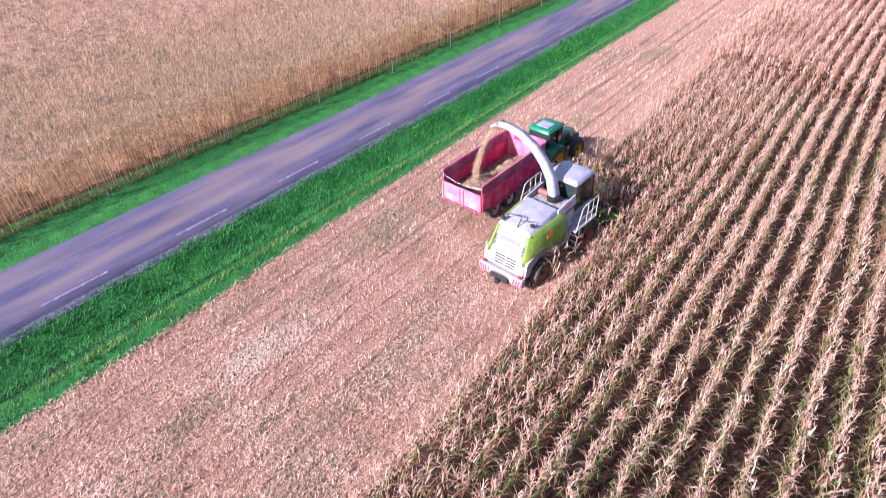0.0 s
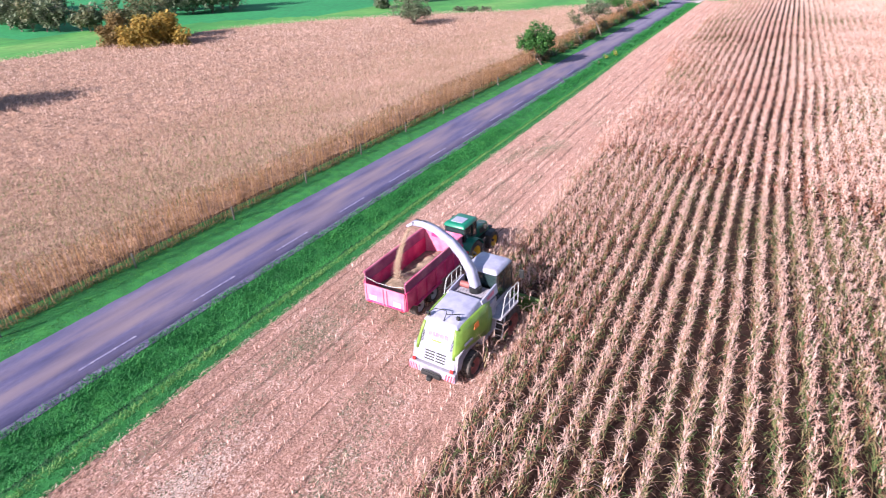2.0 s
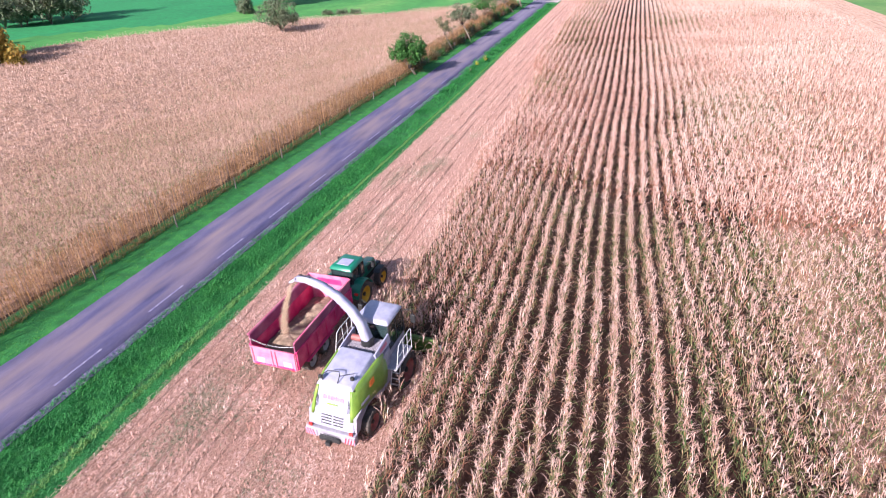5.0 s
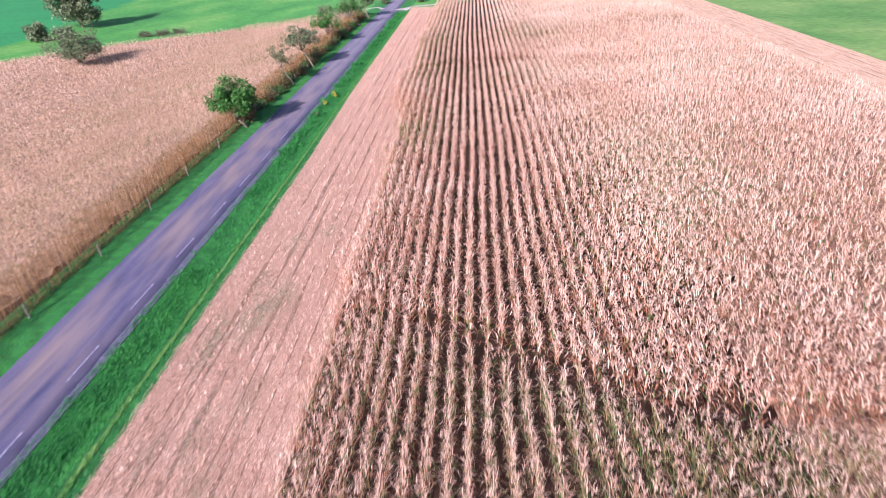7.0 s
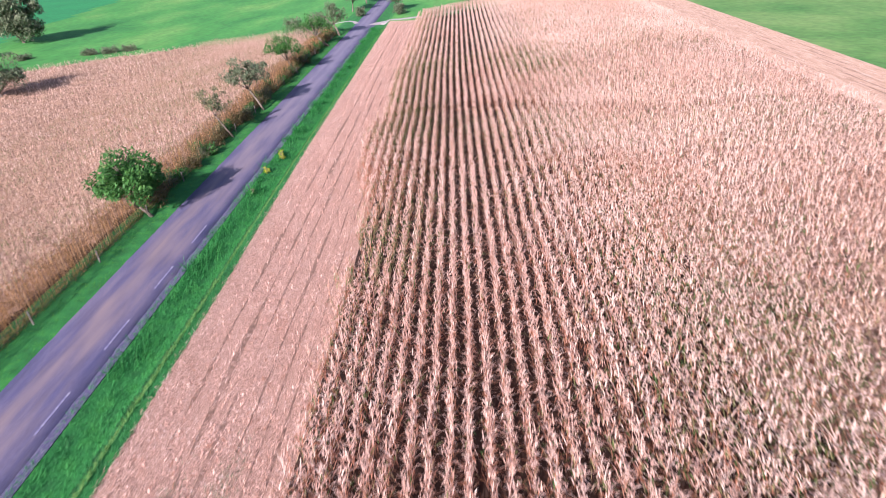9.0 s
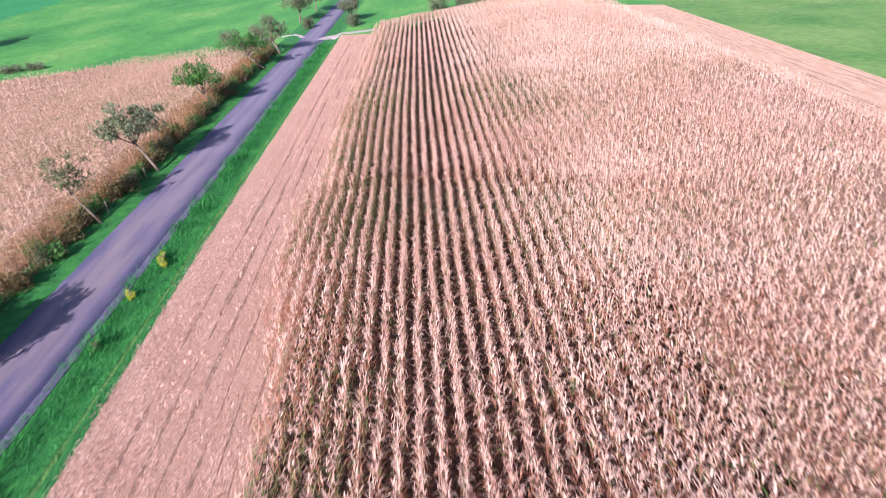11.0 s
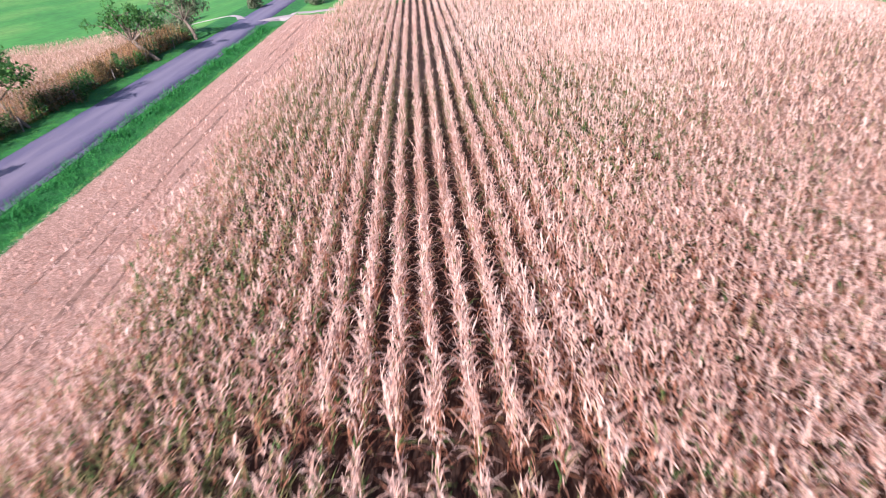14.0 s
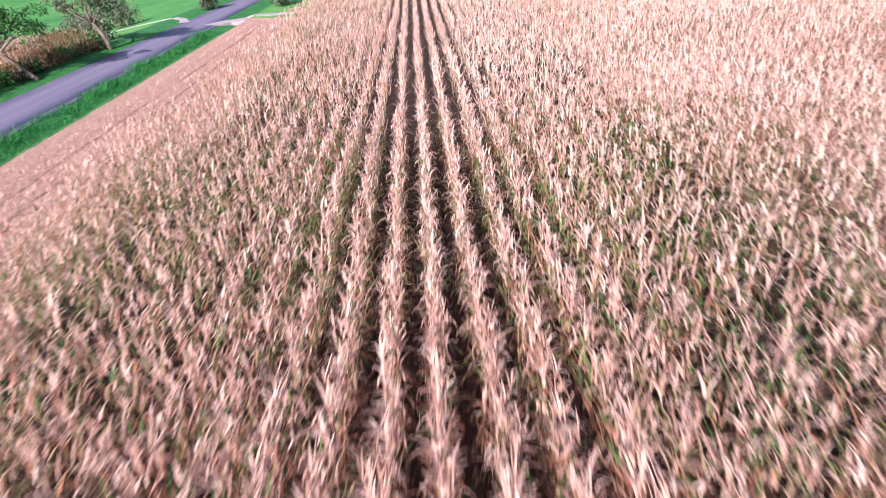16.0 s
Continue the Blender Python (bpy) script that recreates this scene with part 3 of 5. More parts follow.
# whole withered leaves left lying on the stubble
n = 15000
x, y = rng.uniform(-15.6, -8.0, n), rng.uniform(12, 156, n)
k = (x > -15.6 + verge_shift(y)) & (rng.uniform(0, 1, n) < 0.35 + 0.65 * np.abs(np.sin(x * 4.1 + 0.4 * np.sin(y * 0.3))) * (0.6 + 0.4 * np.sin(y * 0.5 + x)))
x, y = x[k], y[k]
n = len(x)
b = np.stack([x, y, ground_z(x, y) + rng.uniform(0.03, 0.10, n)], -1)
v, q = strips(b, rng.uniform(0, 6.28, n), rng.uniform(0.18, 0.45, n), rng.uniform(0.018, 0.045, n), rng.uniform(0.1, 0.9, n), rng.uniform(0.6, 2.0, n), 2, 0.4)
tagged(mesh_np("fallen_maize_leaves", v, q, [CORN, CORN_BROWN], (np.arange(len(q)) // 2) % 4 == 0), "curled dry maize leaves left on the stubble", "chaff", kind="stuff")
# pale dusty spill on the stubble
n = 2600
x = -11.3 + rng.normal(0, 0.5, n)
y = -22.6 + rng.normal(0, 1.5, n)
x = x + 0.12 * (y + 22.6)
b = np.stack([x, y, ground_z(x, y) + rng.uniform(0.03, 0.09, n)], -1)
v, q = strips(b, rng.uniform(0, 6.28, n), rng.uniform(0.03, 0.1, n), rng.uniform(0.02, 0.05, n), rng.uniform(-0.1, 0.4, n), rng.uniform(0, 0.5, n), 1, 0.6)
SPILL = material("pale_spilt_chaff", [(0.6, 0.42, 0.36), (0.80, 0.63, 0.57)], 2.0, 0.9, by="island")
tagged(mesh_np("silage_spill", v, q, [SPILL]), "pale patch of spilt chopped maize on the stubble", "silage", kind="stuff")
x, y = rows_of(-15.4, -4.0, -40, 150, 0.17, 0.1)
lim = np.where(y < HEAD_Y, -4.2, -8.2)
k = (x < lim) & (rng.uniform(0, 1, len(x)) < np.where(y < 14, 0.8, 0.4))
x, y = x[k], y[k]
n = len(x)
b = np.stack([x, y, ground_z(x, y) - 0.02], -1)
p1 = strips(b, rng.uniform(0, 6.28, n), rng.uniform(0.12, 0.26, n), np.full(n, 0.035), np.full(n, 1.5), np.full(n, 0.1), 1, 0.9)
p2 = strips(b, rng.uniform(0, 6.28, n), rng.uniform(0.12, 0.26, n), np.full(n, 0.035), np.full(n, 1.45), np.full(n, 0.1), 1, 0.9)
v, q = gather([p1, p2])
tagged(mesh_np("maize_stubble", v, q, [CHAFF]), "short cut maize stalks in rows", "stubble", kind="stuff")


# ---- verge grass ----
def grass(name, x0, x1, y0, y1, n, lo, hi, label, mat=None, segs=1):
    x, y = rng.uniform(x0, x1, n), rng.uniform(y0, y1, n)
    x = x + verge_shift(y) * np.interp(x, [-17.8, -16.0], [0, 1])
    tuft = 0.85 + 0.3 * np.sin(x * 3.1 + 1.3 * np.sin(y * 0.9)) * np.sin(y * 1.7 + x)
    b = np.stack([x, y, ground_z(x, y) - 0.02], -1)
    v, q = strips(b, rng.uniform(0, 6.28, n), rng.uniform(lo, hi, n) * tuft, rng.uniform(0.03, 0.07, n), rng.uniform(0.8, 1.5, n), rng.uniform(0.3, 1.6, n), segs, 0.1)
    return tagged(mesh_np(name, v, q, [mat or BLADES]), label, "grass", kind="stuff")


BLADES_TEAL = material("field_edge_grass", [(0.012, 0.115, 0.03), (0.022, 0.18, 0.045), (0.05, 0.26, 0.07)], 0.5, 0.7, by="island", fine=0.2, translucent=0.25)
# blades coloured dark to draw the shadow along the ditch edge
BLADES_BANK = material("shadow_dark_bank_grass", [(0.004, 0.045, 0.012), (0.008, 0.065, 0.018), (0.014, 0.10, 0.024)], 0.6, 0.7, by="island", fine=0.2, translucent=0.2)
BLADES_PALE = material("pale_yellowish_bank_grass", [(0.06, 0.20, 0.04), (0.13, 0.28, 0.065), (0.22, 0.36, 0.11)], 0.6, 0.7, by="island", fine=0.2, translucent=0.3)
BLADES_LIGHT = material("sunlit_short_grass", [(0.02, 0.13, 0.015), (0.05, 0.22, 0.02), (0.12, 0.30, 0.04)], 0.6, 0.7, by="island", fine=0.2, translucent=0.3)
grass("verge_grass", -20.1, -17.0, -40, 22, 70000, 0.15, 0.32, "long dark green grass in the roadside ditch", None, 1)
grass("verge_grass", -20.1, -17.0, 22, 150, 42000, 0.18, 0.36, "long dark green grass in the roadside ditch", None, 1)
grass("verge_grass", -17.1, -16.6, -40, 150, 30000, 0.06, 0.16, "short grass on the ditch bank, darkened as by the ditch's shadow", BLADES_BANK)
grass("verge_grass", -16.58, -16.25, -40, 150, 26000, 0.14, 0.28, "paler mown grass on the ditch bank", BLADES_PALE)
grass("verge_grass", -16.3, -15.5, -40, 150, 32000, 0.10, 0.26, "fresh green grass along the field edge", BLADES_TEAL)
grass("verge_grass", -27.3, -24.75, -40, 150, 46000, 0.06, 0.17, "short bright green grass between road and maize", BLADES_LIGHT)

n = 9000
cx_, cy_ = rng.uniform(-20.0, -18.7, 150), rng.uniform(34, 150, 150)
pick = rng.integers(0, 150, n)
x, y = cx_[pick] + rng.normal(0, 0.3, n), cy_[pick] + rng.normal(0, 0.55, n)
v, q = strips(np.stack([x, y, ground_z(x, y)], -1), rng.uniform(0, 6.28, n), rng.uniform(0.25, 0.65, n), rng.uniform(0.03, 0.07, n), rng.uniform(0.9, 1.5, n), rng.uniform(0.4, 1.8, n), 1, 0.15)
tagged(mesh_np("roadside_weeds", v, q, [BLADES]), "rank clumps of tall green weeds beside the road", "weeds", kind="stuff")
BRACKEN = material("rank_brown_green_weeds", [(0.03, 0.07, 0.015), (0.10, 0.10, 0.03), (0.22, 0.13, 0.05), (0.36, 0.22, 0.11)], 0.5, 0.8, by="island", fine=0.3, translucent=0.2)
grass("weed_strip", -27.7, -27.0, -40, 141, 22000, 0.15, 0.5, "rank brown and green weeds at the foot of the maize", BRACKEN)
WEEDS = material("grey_green_weeds", [(0.05, 0.09, 0.04), (0.12, 0.16, 0.09), (0.24, 0.25, 0.17)], 0.8, 0.8, by="island", fine=0.2)
n = 30000
cx_, cy_ = rng.uniform(-15, -5, 60), np.where(rng.uniform(0, 1, 60) < 0.75, rng.uniform(-33, -8, 60), rng.uniform(-8, 30, 60))
cx_ = np.where((cy_ > HEAD_Y - 8) & (cx_ > -8.5), cx_ - 5.5, cx_)
pick = rng.integers(0, 60, n)
x, y = cx_[pick] + rng.normal(0, 0.4, n), cy_[pick] + rng.normal(0, 1.1, n)
k = (x > -15.5) & (x < np.where(y < HEAD_Y, -4.4, -8.4))
x, y = x[k], y[k]
n = len(x)
v, q = strips(np.stack([x, y, ground_z(x, y)], -1), rng.uniform(0, 6.28, n), rng.uniform(0.05, 0.16, n), rng.uniform(0.02, 0.05, n), rng.uniform(0.2, 1.2, n), rng.uniform(0.2, 1.0, n), 1, 0.3)
tagged(mesh_np("stubble_weeds", v, q, [WEEDS]), "low grey-green weeds scattered in the stubble", "weeds", kind="stuff")


# ---- parts ----
def part(name, bm, mat, parent, label="", smooth=False):
    """Links a bmesh as one mesh object under a thing or under a part."""
    me = bpy.data.meshes.new(name)
    bm.normal_update()
    bm.to_mesh(me)
    bm.free()
    me.materials.append(mat)
    if smooth:
        me.polygons.foreach_set("use_smooth", np.full(len(me.polygons), True))
    ob = new(name, me)
    ob.parent = parent
    return tagged(ob, label) if label else ob


def thing(name, label, category, m, group=""):
    e = new(name)
    e.empty_display_size = 0.3
    e.matrix_basis = m
    return tagged(e, label, category, group)


def bevelled(bm, w, segs=2):
    if w > 0:
        bmesh.ops.recalc_face_normals(bm, faces=bm.faces)
        bmesh.ops.bevel(bm, geom=[e for e in bm.edges if len(e.link_faces) == 2 and e.calc_face_angle(0) > 0.5], offset=w, segments=segs, affect="EDGES", profile=0.5)
    return bm


def hexa(lower, upper, bevel=0.02):
    """A block between four lower and four upper corners, given in turn."""
    bm = bmesh.new()
    v = [bm.verts.new(p) for p in (*lower, *upper)]
    for f in ((3, 2, 1, 0), (4, 5, 6, 7), (0, 1, 5, 4), (1, 2, 6, 5), (2, 3, 7, 6), (3, 0, 4, 7)):
        bm.faces.new([v[i] for i in f])
    return bevelled(bm, bevel)


def box(x0, x1, y0, y1, z0, z1, bevel=0.02):
    return hexa([(x0, y0, z0), (x1, y0, z0), (x1, y1, z0), (x0, y1, z0)], [(x0, y0, z1), (x1, y0, z1), (x1, y1, z1), (x0, y1, z1)], bevel)


def prism(profile, x0, x1, bevel=0.02):
    """A (y, z) outline run from x0 to x1."""
    bm = bmesh.new()
    a = [bm.verts.new((x0, y, z)) for y, z in profile]
    b = [bm.verts.new((x1, y, z)) for y, z in profile]
    n = len(profile)
    bm.faces.new(a[::-1])
    bm.faces.new(b)
    for i in range(n):
        bm.faces.new((a[i], a[(i + 1) % n], b[(i + 1) % n], b[i]))
    bmesh.ops.recalc_face_normals(bm, faces=bm.faces)
    return bevelled(bm, bevel)


def tube(points, r, segs=8):
    """A round bar along points."""
    bm = bmesh.new()
    pts = [Vector(p) for p in points]
    rings = []
    for i, p in enumerate(pts):
        d = (pts[min(i + 1, len(pts) - 1)] - pts[max(i - 1, 0)]).normalized()
        q = d.to_track_quat("Z", "Y")
        rings.append([bm.verts.new(p + q @ Vector((math.cos(2 * math.pi * k / segs) * r, math.sin(2 * math.pi * k / segs) * r, 0))) for k in range(segs)])
    for a, b in zip(rings, rings[1:]):
        for k in range(segs):
            bm.faces.new((a[k], a[(k + 1) % segs], b[(k + 1) % segs], b[k]))
    bm.faces.new(rings[0][::-1])
    bm.faces.new(rings[-1])
    return bm


def lathe(profile, c, segs=28):
    """A closed (x, r) outline turned about the x axis through c."""
    bm = bmesh.new()
    rings = [[bm.verts.new((c[0] + x, c[1] + r * math.cos(2 * math.pi * k / segs), c[2] + r * math.sin(2 * math.pi * k / segs))) for x, r in profile] for k in range(segs)]
    n = len(profile)
    for k in range(segs):
        a, b = rings[k], rings[(k + 1) % segs]
        for i in range(n):
            bm.faces.new((a[i], a[(i + 1) % n], b[(i + 1) % n], b[i]))
    bmesh.ops.recalc_face_normals(bm, faces=bm.faces)
    return bm


def merge(bms):
    out = bms[0]
    for b in bms[1:]:
        me = bpy.data.meshes.new("tmp")
        b.to_mesh(me)
        b.free()
        out.from_mesh(me)
        bpy.data.meshes.remove(me)
    return out


def wheel(parent, c, r, w, rim_mat, lugs=18, rim_label="", side=1):
    """A lugged farm tyre with a dished rim and a hub."""
    h = w / 2
    t = lathe([(-h, r * 0.62), (-h * 1.05, r * 0.8), (-h * 0.85, r * 0.93), (0, r * 0.95), (h * 0.85, r * 0.93), (h * 1.05, r * 0.8), (h, r * 0.62), (0, r * 0.58)], c)
    bars = [t]
    for k in range(lugs):
        for s in (-1, 1):
            a = 2 * math.pi * (k + (0.5 if s > 0 else 0)) / lugs
            b = hexa([(s * h * 0.05, -0.035, r * 0.9), (s * h * 0.98, 0.075, r * 0.86), (s * h * 0.98, 0.14, r * 0.86), (s * h * 0.05, 0.035, r * 0.9)],
                     [(s * h * 0.05, -0.03, r), (s * h * 0.95, 0.08, r * 0.965), (s * h * 0.95, 0.13, r * 0.965), (s * h * 0.05, 0.03, r)], 0)
            bmesh.ops.rotate(b, verts=b.verts, cent=(0, 0, 0), matrix=Matrix.Rotation(a, 3, "X"))
            bmesh.ops.translate(b, verts=b.verts, vec=c)
            bars.append(b)
    tyre = part("wheel", merge(bars), RUBBER, parent)
    part("rim", lathe([(-h * 0.9, r * 0.6), (h * 0.9, r * 0.6), (h * 0.95, r * 0.64), (h * 0.8, r * 0.56), (h * 0.3, r * 0.5), (h * 0.35, r * 0.2), (h * 0.3, 0.02), (-h * 0.3, 0.02), (-h * 0.35, r * 0.2), (-h * 0.3, r * 0.5), (-h * 0.8, r * 0.56), (-h * 0.95, r * 0.64)], c), rim_mat, tyre, rim_label, True)
    part("hub", lathe([(side * h * 0.25, 0.02), (side * h * 0.25, r * 0.16), (side * h * 0.7, r * 0.13), (side * h * 0.72, 0.02)], c, 14), DARK, tyre)
    return tyre


WHITE = material("dusty_white_paint", [(0.29, 0.285, 0.41), (0.37, 0.36, 0.49), (0.46, 0.44, 0.55)], 2.5, 0.42, 0.002, fine=0.08, coat=0.2)
GREY = material("dusty_grey_paint", [(0.25, 0.23, 0.28), (0.38, 0.35, 0.40)], 3.0, 0.55, 0.002)
LIME = material("lime_green_paint", [(0.13, 0.23, 0.03), (0.21, 0.33, 0.05)], 2.0, 0.38, 0.001, fine=0.1, coat=0.2)
RED = material("dusty_red_paint", [(0.42, 0.012, 0.10), (0.58, 0.035, 0.16), (0.64, 0.11, 0.22)], 1.6, 0.5, 0.002, fine=0.15)
# pinker copy of the red, with sunlight on rear-facing parts in the colour
RED_SUN_DUST = material("sunlit_pinkish_red_paint", [(0.60, 0.09, 0.20), (0.70, 0.26, 0.36)], 1.8, 0.6, 0.002, fine=0.15)
FADED_RED = material("faded_red_lettering", [(0.50, 0.12, 0.20), (0.58, 0.22, 0.30)], 6.0, 0.5)
# dusty boards, with the darkness of their shaded outer side in the colour
DULL_RED = material("dusty_dull_red_board", [(0.20, 0.035, 0.10), (0.28, 0.065, 0.145), (0.36, 0.13, 0.20)], 1.4, 0.7, 0.003, fine=0.2)
BRIGHT_RED = material("bright_red_paint", [(0.62, 0.02, 0.04), (0.7, 0.05, 0.07)], 4.0, 0.5)
# header green with the standing maize's shadow mixed into the colour
HEAD_GREEN = material("shadow_dark_header_green", [(0.05, 0.12, 0.02), (0.11, 0.20, 0.04)], 2.0, 0.6)
ORANGE = material("orange_sticker", [(0.75, 0.16, 0.02), (0.8, 0.22, 0.04)], 4.0, 0.5)
GREEN = material("dark_green_paint", [(0.003, 0.12, 0.075), (0.008, 0.20, 0.12)], 2.0, 0.35, 0.001, fine=0.12, coat=0.3)
YELLOW = material("yellow_rim_paint", [(0.55, 0.30, 0.02), (0.72, 0.44, 0.03)], 3.0, 0.5)
RIM_RED = material("red_rim_paint", [(0.20, 0.05, 0.05), (0.32, 0.11, 0.10)], 3.0, 0.55)
RIM_GREY = material("grey_rim_paint", [(0.3, 0.3, 0.33), (0.45, 0.44, 0.46)], 3.0, 0.55)
RUBBER = material("dusty_tyre_rubber", [(0.03, 0.026, 0.026), (0.12, 0.095, 0.085)], 3.0, 0.9, 0.004)
DARK = material("black_plastic", [(0.012, 0.012, 0.014), (0.03, 0.03, 0.032)], 4.0, 0.5)
STEEL = material("galvanised_tube", [(0.6, 0.6, 0.64), (0.78, 0.78, 0.8)], 5.0, 0.45, metal=0.2)
TAIL = material("red_lamp_lens", [(0.7, 0.03, 0.03), (0.8, 0.06, 0.05)], 6.0, 0.25)
SILAGE = material("chopped_maize", [(0.15, 0.105, 0.075), (0.25, 0.175, 0.125), (0.38, 0.275, 0.21)], 3.0, 0.95, 0.05, fine=0.35)
SILAGE_BITS = material("flying_chopped_maize", [(0.44, 0.30, 0.20), (0.58, 0.42, 0.31), (0.7, 0.54, 0.42)], 3.0, 0.95, by="island")
GLASS = material("tinted_cab_glass", [(0.045, 0.08, 0.085), (0.06, 0.10, 0.105)], 2.0, 0.06, coat=0.5)
g = GLASS.node_tree.nodes["Principled BSDF"]
g.inputs["Transmission Weight"].default_value, g.inputs["IOR"].default_value = 0.55, 1.45

# ---- forage harvester ----
DY = 0.6
S = 0.93
HARV = Matrix.Translation((-6.38, -14.85 + DY, 0.0)) @ Matrix.Rotation(radians(-3.5), 4, "Z") @ Matrix.Scale(S, 4)
hv = thing("forage_harvester", "white and lime-green self-propelled forage harvester in the maize", "harvester", HARV)
# lower body and chassis
part("chassis", prism([(0.35, 0.75), (0.35, 1.25), (2.2, 1.45), (5.6, 1.45), (5.9, 0.9), (2.4, 0.7)], -0.72, 0.72, 0.04), GREY, hv)
part("rear_hood", hexa([(-1.08, 0.16, 1.02), (1.08, 0.16, 1.02), (1.08, 0.75, 1.02), (-1.08, 0.75, 1.02)], [(-0.84, 0.86, 2.8), (0.84, 0.86, 2.8), (0.9, 1.4, 2.8), (-0.9, 1.4, 2.8)], 0.07), WHITE, hv, "dusty white sloping rear hood")
bm = hexa([(-0.9, 0.80, 2.72), (0.9, 0.80, 2.72), (1.0, 3.0, 2.82), (-1.0, 3.0, 2.82)], [(-0.76, 0.92, 2.9), (0.76, 0.92, 2.9), (0.8, 3.0, 3.14), (-0.8, 3.0, 3.14)], 0.06)
top = part("engine_cover", bm, WHITE, hv, "pale lilac-white engine cover", True)
part("engine_block", box(-0.9, 0.9, 0.9, 3.4, 1.3, 2.75, 0.03), DARK, hv)
for s in (-1, 1):
    # side panels, bulging and cut over the wheel
    lo = [(s * 1.0, 0.32, 1.50), (s * 1.20, 1.3, 1.74), (s * 1.27, 2.2, 1.66), (s * 1.24, 3.2, 1.42)]
    hi = [(s * 0.85, 0.82, 2.74), (s * 0.98, 1.6, 2.84), (s * 1.03, 2.4, 2.88), (s * 1.04, 3.42, 2.84)]
    md = [(s * 0.95, 0.55, 2.12), (s * 1.18, 1.42, 2.28), (s * 1.24, 2.3, 2.28), (s * 1.23, 3.36, 2.14)]
    bm = bmesh.new()
    rows = []
    for line in (lo, md, hi):
        rows.append([bm.verts.new(p) for p in line])
    inn = []
    for line in (lo, md, hi):
        inn.append([bm.verts.new((p[0] - s * 0.12, p[1], p[2])) for p in line])
    for g2, flip in ((rows, False), (inn, True)):
        for a in range(2):
            for b in range(3):
                f = (g2[a][b], g2[a][b + 1], g2[a + 1][b + 1], g2[a + 1][b])
                bm.faces.new(f[::-1] if flip else f)
    ring_o = rows[0] + [rows[1][3]] + rows[2][::-1] + [rows[1][0]]
    ring_i = inn[0] + [inn[1][3]] + inn[2][::-1] + [inn[1][0]]
    for a in range(len(ring_o)):
        b = (a + 1) % len(ring_o)
        bm.faces.new((ring_o[a], ring_i[a], ring_i[b], ring_o[b]))
    bmesh.ops.recalc_face_normals(bm, faces=bm.faces)
    bmesh.ops.subdivide_edges(bm, edges=bm.edges[:], cuts=1, smooth=0.2, use_grid_fill=True)
    pn = part("side_panel", bm, LIME, hv, "lime-green engine side panel", True)
    part("sticker", hexa([(s * 1.225, 1.7, 2.36), (s * 1.24, 2.1, 2.38), (s * 1.23, 2.1, 2.38), (s * 1.215, 1.7, 2.36)], [(s * 1.165, 1.78, 2.58), (s * 1.18, 2.14, 2.6), (s * 1.17, 2.14, 2.6), (s * 1.155, 1.78, 2.58)], 0), ORANGE, pn, "orange sticker")
    part("lettering_bar", hexa([(s * 1.20, 0.9, 1.98), (s * 1.275, 1.5, 2.02), (s * 1.26, 1.5, 2.02), (s * 1.19, 0.9, 1.98)], [(s * 1.17, 0.92, 2.08), (s * 1.25, 1.5, 2.13), (s * 1.24, 1.5, 2.13), (s * 1.16, 0.92, 2.08)], 0), GREY, pn)
    part("wheel_arch", prism([(0.25, 0.9), (0.40, 1.66), (1.25, 1.9), (2.2, 1.76), (3.1, 1.45), (3.1, 1.0), (2.45, 1.0), (2.2, 1.4), (1.5, 1.55), (0.85, 1.3), (0.62, 0.9)], s * 0.98, s * 1.16, 0.02), GREY, hv, "dusty grey rear wing")
    wheel(hv, (s * 1.2, 1.42, 0.66), 0.66, 0.46, RIM_RED, 16, "faded red rim", s)
    wheel(hv, (s * 1.32, 4.75, 0.96), 0.96, 0.66, RIM_RED, 20, "faded red rim", s)
    part("side_wall", hexa([(s * 0.84, 2.9, 2.8), (s * 1.0, 2.9, 2.8), (s * 1.0, 4.35, 2.8), (s * 0.84, 4.35, 2.8)], [(s * 0.84, 2.9, 3.1), (s * 0.92, 2.9, 3.1), (s * 0.92, 4.35, 3.26), (s * 0.84, 4.35, 3.26)], 0.02), WHITE, hv)
    part("lettering_bar", hexa([(s * 0.985, 3.3, 2.9), (s * 0.985, 4.0, 2.94), (s * 0.97, 4.0, 2.94), (s * 0.97, 3.3, 2.9)], [(s * 0.95, 3.3, 3.05), (s * 0.945, 4.0, 3.12), (s * 0.93, 4.0, 3.12), (s * 0.935, 3.3, 3.05)], 0), FADED_RED, hv)
    part("platform", box(s * 0.9, s * 1.62, 3.5, 5.4, 1.86, 1.94, 0.015) if s > 0 else box(-1.62, -0.9, 3.5, 5.4, 1.86, 1.94, 0.015), GREY, hv)
    part("side_skirt", hexa([(s * 0.98, 3.15, 1.1), (s * 1.2, 3.15, 1.1), (s * 1.2, 3.75, 1.2), (s * 0.98, 3.75, 1.2)], [(s * 0.98, 3.3, 2.75), (s * 1.12, 3.3, 2.75), (s * 1.05, 4.1, 2.75), (s * 0.98, 4.1, 2.75)], 0.02), GREY, hv)
    X = s * 1.6
    rail = [tube([(X, 3.55, 1.9), (X, 3.9, 3.0), (X, 4.2, 3.1), (X, 5.2, 3.1), (X, 5.3, 3.0), (X, 5.3, 1.9)], 0.018), tube([(X, 3.72, 2.45), (X, 5.3, 2.5)], 0.014), tube([(X, 4.4, 1.9), (X, 4.4, 3.1)], 0.014), tube([(X, 4.85, 1.9), (X, 4.85, 3.1)], 0.014)]
    part("handrail", merge(rail), STEEL, hv, "pale tubular handrail")
